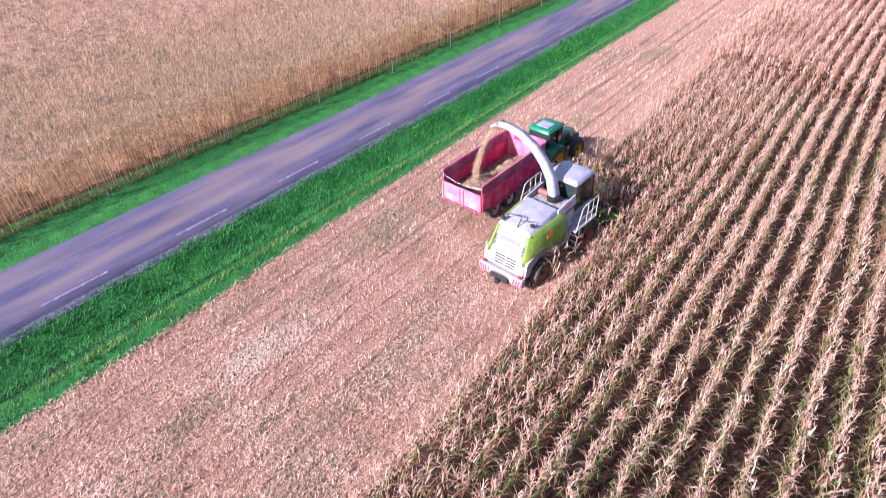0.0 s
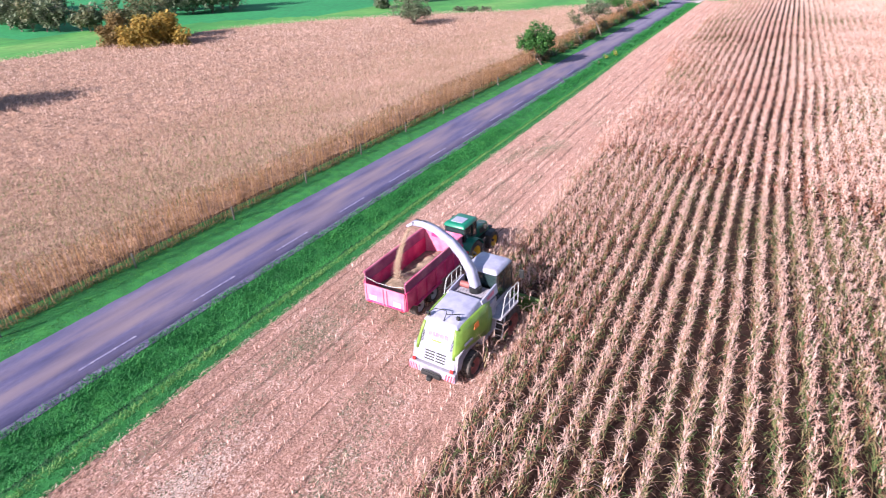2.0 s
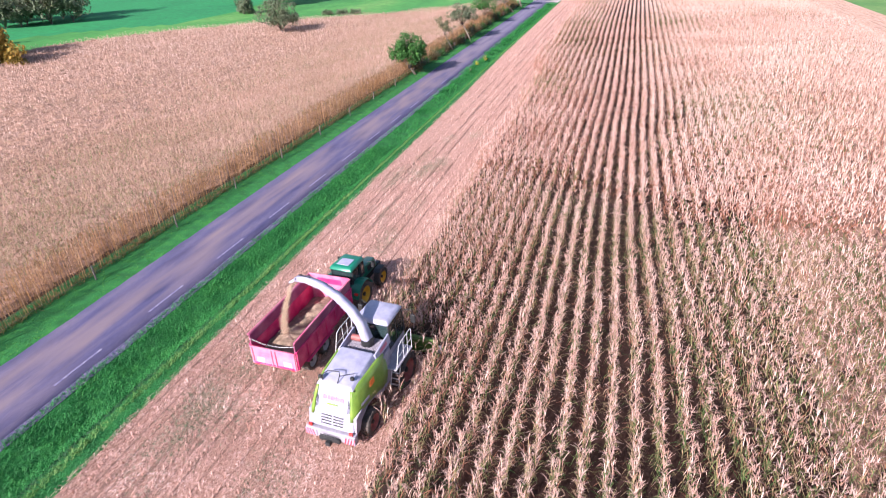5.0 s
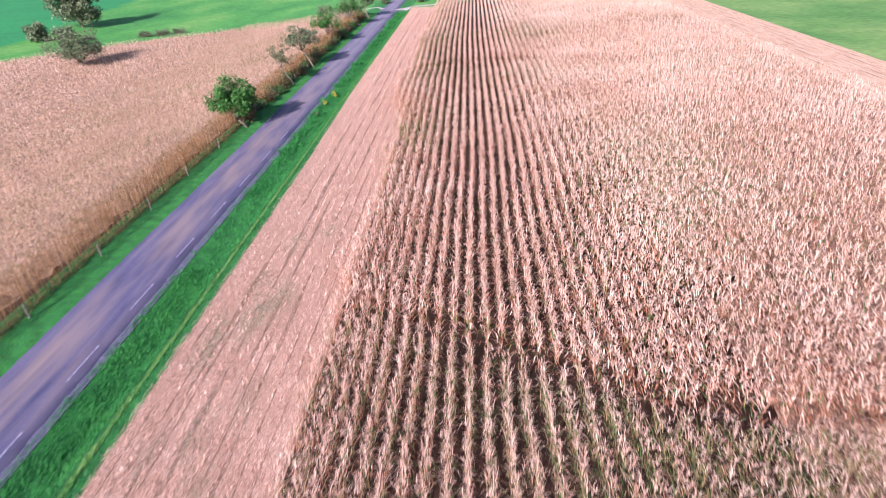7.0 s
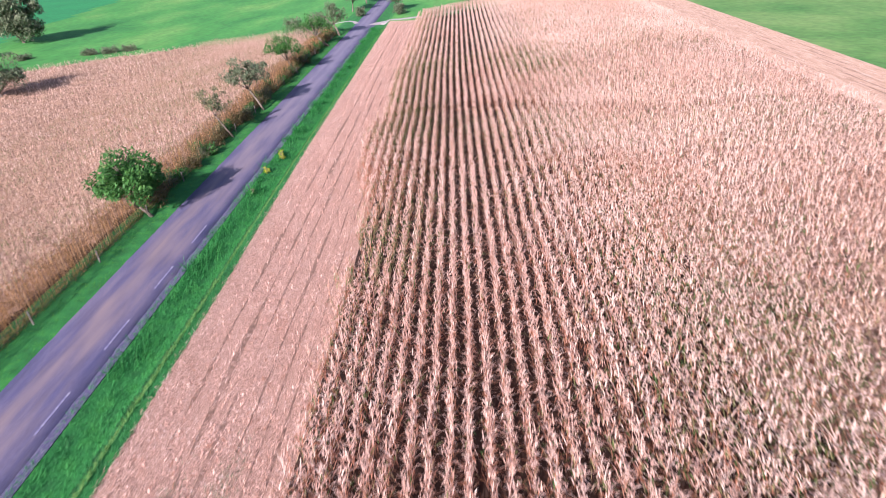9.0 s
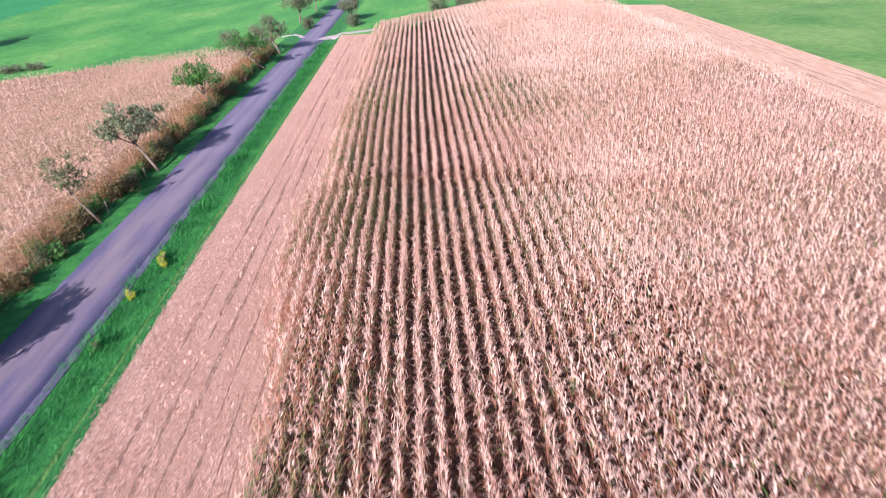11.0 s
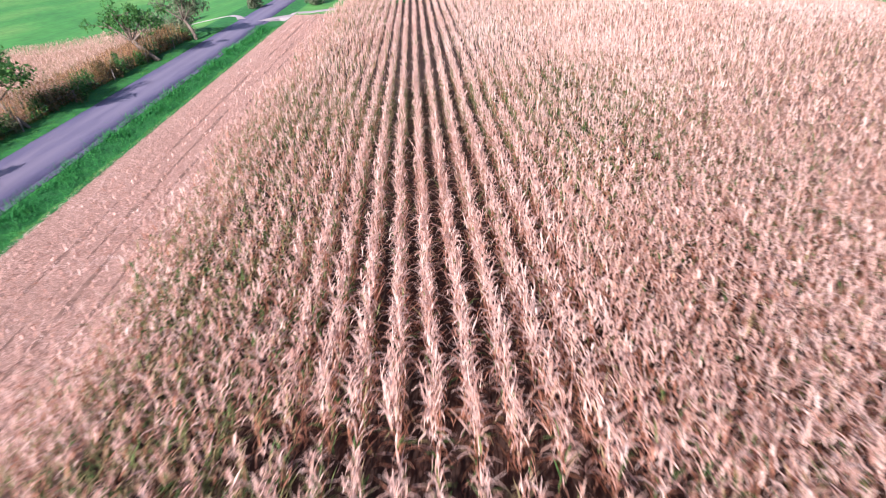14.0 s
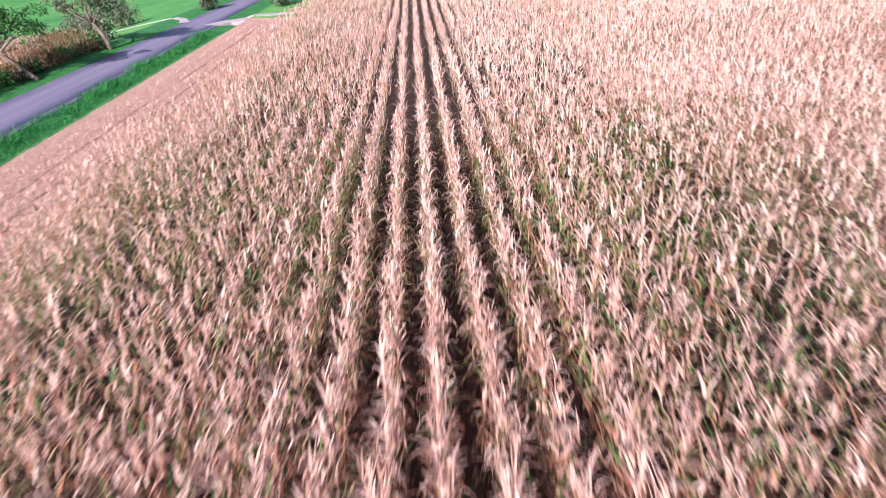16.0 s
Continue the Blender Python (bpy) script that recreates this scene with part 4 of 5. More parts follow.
    lad = [tube([(X, 3.6, 0.75), (X, 3.95, 1.9)], 0.025), tube([(X - s * 0.42, 3.6, 0.75), (X - s * 0.42, 3.95, 1.9)], 0.025)]
    lad += [tube([(X, 3.65 + 0.09 * k, 0.9 + 0.28 * k), (X - s * 0.42, 3.65 + 0.09 * k, 0.9 + 0.28 * k)], 0.02) for k in range(4)]
    part("ladder", merge(lad), STEEL, hv)
    mir = part("mirror_arm", tube([(s * 0.85, 5.85, 3.55), (s * 1.35, 6.05, 3.6), (s * 1.42, 6.05, 3.3)], 0.022), DARK, hv)
    part("mirror", box(s * 1.42 - 0.13, s * 1.42 + 0.13, 5.98, 6.08, 2.85, 3.32, 0.03), DARK, mir)
    part("tail_lamp", box(s * 0.98 - 0.08, s * 0.98 + 0.08, 0.06, 0.14, 0.98, 1.12, 0.01), TAIL, hv)
    # warning boards with slanting stripes
    x0 = 0.66 if s > 0 else -1.2
    board = part("warning_board", box(x0, x0 + 0.54, -0.02, 0.02, 0.56, 0.92, 0.005), WHITE, hv, "red and white striped warning board")
    for k in range(4):
        a = x0 + 0.02 + 0.135 * k
        d = 0.09 * s
        lo_ = [(max(x0, min(x0 + 0.54, a + o + (d if up else 0))), -0.026, 0.57 if not up else 0.91) for up, o in ((False, 0), (False, 0.07), (True, 0.07), (True, 0))]
        bm = hexa(lo_, [(p[0], -0.018, p[2]) for p in lo_], 0)
        bmesh.ops.recalc_face_normals(bm, faces=bm.faces)
        part("stripe", bm, BRIGHT_RED, board)
# bumper, grille, plate, bars
part("bumper", box(-1.2, 1.2, 0.02, 0.3, 0.5, 0.98, 0.05), GREY, hv)
part("tow_hitch", merge([box(-0.5, 0.5, -0.12, 0.05, 0.5, 0.72, 0.03), box(-0.12, 0.12, -0.3, -0.05, 0.42, 0.62, 0.03), tube([(-0.4, -0.14, 0.85), (0.4, -0.14, 0.85)], 0.03)]), DARK, hv)


def on_hood(x, f, out=0.012):
    """A point on the sloping rear hood, at the share f of its height."""
    return (x, 0.16 + 0.70 * f - out, 1.02 + 1.78 * f + out * 0.3)


def hood_plate(x0, x1, f0, f1, out=0.015):
    lo_ = [on_hood(x0, f0, out), on_hood(x1, f0, out), on_hood(x1, f0, -0.02), on_hood(x0, f0, -0.02)]
    up_ = [on_hood(x0, f1, out), on_hood(x1, f1, out), on_hood(x1, f1, -0.02), on_hood(x0, f1, -0.02)]
    return hexa(lo_, up_, 0)


grille = part("grille", hood_plate(-0.58, 0.62, 0.06, 0.36, 0.01), WHITE, hv)
for k in range(4):
    for x0, x1 in ((-0.52, 0.0), (0.06, 0.56)):
        part("slot", hood_plate(x0, x1, 0.085 + 0.065 * k, 0.12 + 0.065 * k, 0.018), DARK, grille)
for s in (-1, 1):
    for k in range(4):
        part("vent", hood_plate(s * (0.72 + 0.055 * k) - 0.012, s * (0.72 + 0.055 * k) + 0.012, 0.45, 0.75 - 0.02 * k, 0.018), DARK, hv)
for k, (x0, w) in enumerate(((-0.5, 0.17), (-0.28, 0.1), (-0.14, 0.19), (0.09, 0.19), (0.32, 0.18))):
    part("lettering_bar", hood_plate(x0, x0 + w, 0.66, 0.76, 0.02), FADED_RED, hv)
part("lettering_bar", hood_plate(-0.3, 0.22, 0.55, 0.585, 0.02), LIME, hv)
guard = part("guard_bar", merge([tube([(-0.62, 0.95, 2.9), (-0.62, 1.05, 3.16), (-0.5, 1.25, 3.2), (0.0, 1.35, 3.2), (0.1, 1.2, 3.16), (0.1, 0.95, 2.9)], 0.022), tube([(0.1, 1.2, 3.1), (0.62, 1.5, 3.12), (0.62, 1.3, 2.9)], 0.02)]), DARK, hv, "black bent tube guard")
for x, y in ((-0.72, 0.98), (0.66, 1.25)):
    part("work_lamp", merge([box(x - 0.08, x + 0.08, y - 0.06, y + 0.06, 2.98, 3.14, 0.02), tube([(x, y, 2.86), (x, y, 3.0)], 0.02)]), DARK, hv)
# deck with grating
deck = part("deck", box(-0.84, 0.84, 3.0, 4.35, 2.78, 2.86, 0.01), DARK, hv)
bars = [box(-0.84, 0.84, 3.04 + 0.09 * k, 3.065 + 0.09 * k, 2.86, 2.9, 0) for k in range(14)] + [box(-0.8 + 0.16 * k, -0.78 + 0.16 * k, 3.02, 4.3, 2.865, 2.895, 0) for k in range(11)]
part("grating", merge(bars), GREY, deck)
part("filter_housing", merge([lathe([(-0.25, 0.02), (-0.25, 0.16), (0.25, 0.16), (0.25, 0.02)], (-0.5, 3.9, 3.02), 14), box(-0.3, 0.0, 3.95, 4.2, 2.86, 3.1, 0.03)]), RIM_RED, hv)
# cab
part("cab_floor", box(-0.88, 0.88, 4.4, 6.1, 1.5, 2.3, 0.04), GREY, hv)
pil = []
for x, y0, y1 in ((-0.86, 4.46, 4.5), (0.86, 4.46, 4.5), (-0.86, 6.12, 5.95), (0.86, 6.12, 5.95)):
    pil.append(tube([(x, y0, 2.25), (x * 0.98, y1, 3.62)], 0.05))
pil.append(tube([(0.87, 5.2, 2.25), (0.86, 5.2, 3.62)], 0.03))
pil.append(tube([(-0.87, 5.2, 2.25), (-0.86, 5.2, 3.62)], 0.03))
cab = part("cab_frame", box(-0.9, 0.9, 4.42, 6.1, 2.26, 2.3, 0.01), DARK, hv)
for b_ in pil:
    part("pillar", b_, DARK, cab)
part("window_pane", box(-0.82, 0.82, 4.45, 4.47, 2.5, 3.6, 0), GLASS, cab)
part("window_pane", hexa([(-0.83, 6.1, 2.28), (0.83, 6.1, 2.28), (0.83, 6.12, 2.28), (-0.83, 6.12, 2.28)], [(-0.82, 5.94, 3.6), (0.82, 5.94, 3.6), (0.82, 5.96, 3.6), (-0.82, 5.96, 3.6)], 0), GLASS, cab)
for s in (-1, 1):
    part("window_pane", hexa([(s * 0.86, 4.52, 2.28), (s * 0.88, 4.52, 2.28), (s * 0.88, 6.06, 2.28), (s * 0.86, 6.06, 2.28)], [(s * 0.85, 4.52, 3.6), (s * 0.87, 4.52, 3.6), (s * 0.87, 5.9, 3.6), (s * 0.85, 5.9, 3.6)], 0), GLASS, cab)
part("rear_panel", box(-0.86, 0.86, 4.4, 4.46, 2.2, 2.52, 0.02), WHITE, cab)
part("seat", merge([box(-0.28, 0.28, 4.75, 5.25, 2.3, 2.62, 0.06), box(-0.26, 0.26, 4.7, 4.86, 2.6, 3.25, 0.06)]), DARK, cab)
roof = part("cab_roof", hexa([(-0.92, 4.36, 3.58), (0.92, 4.36, 3.58), (0.9, 6.15, 3.6), (-0.9, 6.15, 3.6)], [(-0.78, 4.5, 3.82), (0.78, 4.5, 3.82), (0.74, 5.98, 3.8), (-0.74, 5.98, 3.8)], 0.09), WHITE, hv, "smooth lilac-white cab roof", True)
part("air_intake", lathe([(-0.12, 0.02), (-0.12, 0.12), (0.12, 0.12), (0.12, 0.02)], (-0.95, 4.75, 3.35), 14), DARK, hv)
# spout: a tapering square duct in an arc over the trailer
path = [(0.1, 3.78, 2.85), (0.06, 3.78, 3.25), (-0.22, 3.86, 3.95), (-0.72, 3.98, 4.5), (-1.42, 4.12, 4.98), (-2.3, 4.3, 5.28), (-3.2, 4.48, 5.34), (-3.85, 4.62, 5.2)]
pts = [Vector(p) for p in path]
bm = bmesh.new()
rings = []
for i, p in enumerate(pts):
    d = (pts[min(i + 1, len(pts) - 1)] - pts[max(i - 1, 0)]).normalized()
    side = Vector((0.2, 0.98, 0)).normalized()
    upv = side.cross(d).normalized() * -1
    w = 0.23 - 0.075 * i / (len(pts) - 1)
    h = 0.20 - 0.07 * i / (len(pts) - 1)
    rings.append([bm.verts.new(p + side * a * w + upv * b * h) for a, b in ((-1, -1), (1, -1), (1, 0.7), (0.6, 1), (-0.6, 1), (-1, 0.7))])
for a, b in zip(rings, rings[1:]):
    for k in range(6):
        bm.faces.new((a[k], a[(k + 1) % 6], b[(k + 1) % 6], b[k]))
bm.faces.new(rings[0][::-1])
bm.faces.new(rings[-1])
bmesh.ops.recalc_face_normals(bm, faces=bm.faces)
spout = part("discharge_spout", bm, WHITE, hv, "long white curved discharge spout", True)
part("spout_flap", hexa([(-4.28, 4.5, 4.9), (-4.2, 4.85, 4.9), (-3.86, 4.8, 5.1), (-3.92, 4.45, 5.1)], [(-4.3, 4.5, 5.0), (-4.22, 4.85, 5.0), (-3.8, 4.8, 5.33), (-3.86, 4.45, 5.33)], 0.015), WHITE, spout)
part("hinge", merge([tube([(-3.8, 4.42, 5.3), (-3.76, 4.86, 5.3)], 0.04), tube([(-3.0, 4.46, 5.5), (-3.75, 4.64, 5.42)], 0.025)]), DARK, spout)
part("turntable", lathe([(-0.3, 0.02), (-0.3, 0.3), (0.0, 0.3), (0.0, 0.02)], (0, 0, 0), 20), DARK, hv).matrix_basis = Matrix.Translation((0.1, 3.78, 2.9)) @ Matrix.Rotation(radians(90), 4, "Y")
# header with its crop dividers
head = part("header_frame", merge([box(-2.2, 2.2, 6.9, 7.3, 0.35, 1.1, 0.05), tube([(-2.2, 6.95, 1.2), (2.2, 6.95, 1.2)], 0.06), box(-0.5, 0.5, 5.8, 6.95, 0.4, 1.0, 0.04)]), HEAD_GREEN, hv, "green maize header, darkened as in the maize's shadow")
for k in range(6):
    x = -2.2 + 4.4 * k / 5
    bm = hexa([(x - 0.2, 7.2, 0.15), (x + 0.2, 7.2, 0.15), (x + 0.04, 8.0, 0.12), (x - 0.04, 8.0, 0.12)], [(x - 0.14, 7.2, 0.75), (x + 0.14, 7.2, 0.75), (x + 0.03, 8.0, 0.2), (x - 0.03, 8.0, 0.2)], 0.02)
    part("crop_divider", bm, GREY if k in (0, 5) else HEAD_GREEN, head)

# ---- trailer ----
TR = Matrix.Translation((-10.60, -11.85 + DY, 0.0)) @ Matrix.Rotation(radians(-1.2), 4, "Z")
tl = thing("silage_trailer", "red two-axle silage trailer half full of chopped maize", "trailer", TR)
W, LN = 1.16, 5.55
part("floor_pan", box(-W, W, 0.0, LN, 0.86, 0.98, 0.02), RED, tl)
for s in (-1, 1):
    a, b = (s * W - 0.05, s * W + 0.02) if s > 0 else (s * W - 0.02, s * W + 0.05)
    sd = part("side_wall", box(a, b, 0.02, LN, 0.9, 1.86, 0.012), RED, tl, "red steel side wall")
    part("extension_board", box(a + 0.005, b - 0.005, 0.02, LN, 1.87, 2.42, 0.01), DULL_RED, tl)
    xo = s * (W + 0.045)
    for k in range(7):
        y = 0.06 + k * (LN - 0.14) / 6
        part("upright", box(xo - 0.035, xo + 0.035, y - 0.04, y + 0.04, 0.9, 1.9, 0.01), RED, sd)
    part("rim_bar", box(xo - 0.04, xo + 0.04, 0.0, LN, 1.83, 1.91, 0.01), RED, sd)
    part("rim_bar", box(xo - 0.03, xo + 0.03, 0.0, LN, 2.39, 2.46, 0.01), RED_SUN_DUST, sd)
    part("mudguard", box(s * 1.1 - 0.2, s * 1.1 + 0.2, 0.7, 3.2, 0.84, 0.88, 0.01), RED, tl)
    for y in (1.25, 2.5):
        wheel(tl, (s * 0.98, y, 0.5), 0.5, 0.4, RIM_GREY, 14, "grey rim", s)
    part("tail_lamp", box(s * 0.95 - 0.1, s * 0.95 + 0.1, -0.06, -0.02, 0.82, 0.92, 0.01), TAIL, tl)
tg = part("tailgate", box(-W - 0.02, W + 0.02, -0.05, 0.0, 0.9, 1.86, 0.012), RED_SUN_DUST, tl, "dusty pink-red tailgate, its red brightened as by sun")
for x in (-1.1, -0.1, 0.1, 1.1):
    part("upright", box(x - 0.04, x + 0.04, -0.1, -0.04, 0.9, 1.88, 0.01), RED_SUN_DUST, tg)
part("rim_bar", box(-W, W, -0.09, -0.03, 1.8, 1.87, 0.01), RED_SUN_DUST, tg)
part("rim_bar", box(-W, W, -0.09, -0.03, 0.9, 0.97, 0.01), RED, tg)
for s in (-1, 1):
    part("reflector_plate", box(s * 0.7 - 0.22, s * 0.7 + 0.22, -0.062, -0.048, 1.0, 1.3, 0.004), WHITE, tg, "scuffed pale plate")
part("tension_wire", tube([(-W, 0.02, 2.2), (-0.4, -0.02, 2.06), (0.4, -0.02, 2.06), (W, 0.02, 2.2)], 0.009), STEEL, tl)
part("front_wall", box(-W, W, LN - 0.06, LN, 0.9, 2.5, 0.012), RED_SUN_DUST, tl, "front wall, its red brightened as by sun")
part("window_grid", box(-0.7, 0.7, LN - 0.075, LN - 0.055, 2.0, 2.3, 0.004), RED, tl)
part("chassis", merge([box(-0.5, -0.36, 0.2, LN, 0.62, 0.86, 0.01), box(0.36, 0.5, 0.2, LN, 0.62, 0.86, 0.01), tube([(-0.95, 1.25, 0.5), (0.95, 1.25, 0.5)], 0.07), tube([(-0.95, 2.5, 0.5), (0.95, 2.5, 0.5)], 0.07), box(-0.1, 0.1, LN - 0.3, LN + 0.85, 0.55, 0.72, 0.02), box(-0.45, 0.45, 1.1, 2.65, 0.5, 0.66, 0.02)]), DARK, tl)

# load: an uneven heap
gx, gy = np.meshgrid(np.linspace(-W + 0.06, W - 0.06, 34), np.linspace(0.04, LN - 0.08, 70))
u = gx / W
hz = 1.05 + 0.46 * np.exp(-((gx + 0.35) ** 2 / 0.9 + (gy - 1.6) ** 2 / 1.2)) + 0.32 * np.exp(-((gx - 0.1) ** 2 / 0.8 + (gy - 4.2) ** 2 / 1.6)) - 0.12 * u * u
hz = hz + np.array([noise.fractal(Vector((a * 3, b * 3, 1.7)), 1.0, 2.0, 4) for a, b in zip(gx.ravel(), gy.ravel())]).reshape(gx.shape) * 0.07
co = np.stack([gx, gy, hz], -1).reshape(-1, 3)
base = co.copy()
base[:, 2] = 0.984
n, m = gx.shape[1], gx.shape[0]
a = (np.arange(m - 1)[:, None] * n + np.arange(n - 1)[None]).ravel()
q = np.stack([a, a + 1, a + n + 1, a + n], -1)
edge = np.concatenate([np.arange(n), np.arange(1, m) * n + n - 1, np.arange(n - 2, -1, -1) + (m - 1) * n, np.arange(m - 2, 0, -1) * n])
e2 = np.roll(edge, -1)
q = np.concatenate([q, q[:, ::-1] + n * m, np.stack([edge, edge + n * m, e2 + n * m, e2], -1)])
load = mesh_np("silage_load", np.concatenate([co, base]), q, [SILAGE], None, True)
load.matrix_basis = TR
tagged(load, "heap of freshly chopped maize in the red trailer", "silage", kind="stuff")

# falling stream from the spout to the heap
tip = HARV @ Vector((-4.12, 4.66, 4.98))
foot = TR @ Vector((-0.38, 1.6, 1.42))
n = 24000
s = rng.uniform(0, 1, n) ** 0.9
c = np.stack([tip.x + (foot.x - tip.x) * (1 - (1 - s) ** 1.8), tip.y + (foot.y - tip.y) * s, tip.z + (foot.z - tip.z) * s], -1)
c = c + rng.normal(0, 1, (n, 3)) * (0.035 + 0.075 * s)[:, None] * np.array([1, 1, 0.6])
c[:, 2] = np.maximum(c[:, 2], foot.z - 0.12)
v, q = strips(c, rng.uniform(0, 6.28, n), rng.uniform(0.008, 0.028, n), rng.uniform(0.006, 0.013, n), rng.uniform(-1.5, 1.5, n), rng.uniform(0, 1, n), 1, 0.7)
tagged(mesh_np("silage_stream", v, q, [SILAGE_BITS]), "tan stream of chopped maize pouring into the trailer", "silage", kind="stuff")

# ---- tractor ----
TC = Matrix.Translation((-10.15, -5.05 + DY, 0.0)) @ Matrix.Rotation(radians(-4.0), 4, "Z") @ Matrix.Scale(0.9, 4)
tc = thing("tractor", "dark green farm tractor with yellow rims pulling the trailer", "tractor", TC)
part("chassis", box(-0.34, 0.34, -0.55, 2.9, 0.6, 1.1, 0.05), DARK, tc)
bon = part("bonnet", hexa([(-0.44, 1.0, 1.05), (0.44, 1.0, 1.05), (0.38, 3.25, 1.0), (-0.38, 3.25, 1.0)], [(-0.36, 0.95, 1.9), (0.36, 0.95, 1.9), (0.28, 3.1, 1.66), (-0.28, 3.1, 1.66)], 0.08), GREEN, tc, "", True)
for s in (-1, 1):
    part("vent", hexa([(s * 0.405, 1.9, 1.25), (s * 0.43, 1.9, 1.25), (s * 0.41, 2.9, 1.2), (s * 0.38, 2.9, 1.2)], [(s * 0.36, 1.9, 1.6), (s * 0.38, 1.9, 1.6), (s * 0.345, 2.9, 1.5), (s * 0.32, 2.9, 1.5)], 0), DARK, bon)
    part("headlamp", box(s * 0.22 - 0.08, s * 0.22 + 0.08, 3.2, 3.27, 1.25, 1.38, 0.01), STEEL, bon)
    wheel(tc, (s * 0.98, 0, 0.88), 0.88, 0.52, YELLOW, 20, "yellow rim", s)
    wheel(tc, (s * 0.92, 2.55, 0.64), 0.64, 0.42, YELLOW, 18, "yellow rim", s)
    fen = [(math.cos(a) * 1.0, 0.88 + math.sin(a) * 1.0) for a in np.linspace(radians(20), radians(170), 9)]
    fen += [(math.cos(a) * 0.94, 0.88 + math.sin(a) * 0.94) for a in np.linspace(radians(170), radians(20), 9)]
    xs_ = sorted((s * 0.62, s * 1.26))
    fd = part("mudguard", prism(fen, xs_[0], xs_[1], 0.015), GREEN, tc)
    part("tail_lamp", box(s * 1.08 - 0.12, s * 1.08 + 0.12, -0.92, -0.82, 1.28, 1.42, 0.015), TAIL, fd, "red tail lamp")
    part("mirror", merge([box(s * 1.18 - 0.1, s * 1.18 + 0.1, 1.18, 1.24, 2.1, 2.42, 0.02), tube([(s * 0.8, 1.1, 2.5), (s * 1.18, 1.2, 2.5), (s * 1.18, 1.2, 2.4)], 0.018)]), DARK, tc)
    part("front_mudguard", prism([(2.0 + 0.0, 1.2), (2.3, 1.36), (2.8, 1.36), (3.1, 1.2), (3.1, 1.17), (2.8, 1.32), (2.3, 1.32), (2.0, 1.17)], *sorted((s * 0.7, s * 1.14)), 0.005), DARK, tc)
part("cab_base", hexa([(-0.62, -0.45, 1.05), (0.62, -0.45, 1.05), (0.6, 1.05, 1.05), (-0.6, 1.05, 1.05)], [(-0.68, -0.5, 1.72), (0.68, -0.5, 1.72), (0.62, 1.05, 1.72), (-0.62, 1.05, 1.72)], 0.04), GREEN, tc)
pil = [tube([(x, y, 1.68), (x * 1.06, y + dy, 2.7)], 0.045) for x, y, dy in ((-0.68, -0.46, 0.02), (0.68, -0.46, 0.02), (-0.62, 1.04, -0.1), (0.62, 1.04, -0.1), (0.7, 0.45, 0), (-0.7, 0.45, 0))]
cf = part("cab_frame", box(-0.7, 0.7, -0.5, 1.06, 1.69, 1.73, 0.01), DARK, tc)
for b_ in pil:
    part("pillar", b_, DARK, cf)
part("window_pane", box(-0.66, 0.66, -0.47, -0.45, 1.74, 2.68, 0), GLASS, cf)
part("window_pane", hexa([(-0.6, 1.02, 1.74), (0.6, 1.02, 1.74), (0.6, 1.04, 1.74), (-0.6, 1.04, 1.74)], [(-0.62, 0.93, 2.68), (0.62, 0.93, 2.68), (0.62, 0.95, 2.68), (-0.62, 0.95, 2.68)], 0), GLASS, cf)
for s in (-1, 1):
    part("window_pane", hexa([(s * 0.66, -0.44, 1.74), (s * 0.68, -0.44, 1.74), (s * 0.64, 1.0, 1.74), (s * 0.62, 1.0, 1.74)], [(s * 0.7, -0.44, 2.68), (s * 0.72, -0.44, 2.68), (s * 0.68, 0.92, 2.68), (s * 0.66, 0.92, 2.68)], 0), GLASS, cf)
part("seat", merge([box(-0.25, 0.25, -0.1, 0.4, 1.72, 1.95, 0.05), box(-0.24, 0.24, -0.16, -0.02, 1.95, 2.45, 0.05)]), DARK, cf)
rf = part("cab_roof", hexa([(-0.8, -0.68, 2.66), (0.8, -0.68, 2.66), (0.74, 1.2, 2.66), (-0.74, 1.2, 2.66)], [(-0.66, -0.5, 2.9), (0.66, -0.5, 2.9), (0.6, 1.02, 2.88), (-0.6, 1.02, 2.88)], 0.08), GREEN, tc, "green cab roof with a pale patch", True)
# thin plate added to draw the pale patch in the roof's middle
part("roof_hatch", box(-0.4, 0.4, -0.3, 0.45, 2.89, 2.925, 0.012), WHITE, rf)
part("exhaust", tube([(0.5, 1.12, 1.6), (0.5, 1.12, 2.75), (0.52, 1.22, 2.85)], 0.05), DARK, tc)
part("drawbar", box(-0.1, 0.1, -0.9, -0.4, 0.6, 0.72, 0.02), DARK, tc)
part("front_weight", merge([box(-0.4, 0.4, 3.25, 3.7, 0.55, 1.1, 0.05)]), DARK, tc)


# ---- trees and shrubs ----
BARK = material("grey_brown_bark", [(0.10, 0.075, 0.06), (0.24, 0.19, 0.16)], 4.0, 0.95, 0.03, stretch=(1, 1, 0.2))
LEAF = material("green_tree_leaves", [(0.025, 0.10, 0.02), (0.05, 0.17, 0.035), (0.10, 0.25, 0.055)], 0.8, 0.7, by="island", fine=0.2, translucent=0.25)
LEAF_DARK = material("dull_dark_leaves", [(0.08, 0.11, 0.065), (0.14, 0.175, 0.10), (0.24, 0.26, 0.165)], 0.8, 0.7, by="island", fine=0.2, translucent=0.2)
LEAF_BROWN = material("olive_brown_leaves", [(0.06, 0.09, 0.04), (0.13, 0.15, 0.07), (0.24, 0.21, 0.12)], 0.8, 0.7, by="island", fine=0.2, translucent=0.2)
LEAF_HEDGE = material("brown_hedge_leaves", [(0.07, 0.065, 0.022), (0.15, 0.115, 0.045), (0.25, 0.17, 0.085)], 0.6, 0.75, by="island", fine=0.2, translucent=0.3)
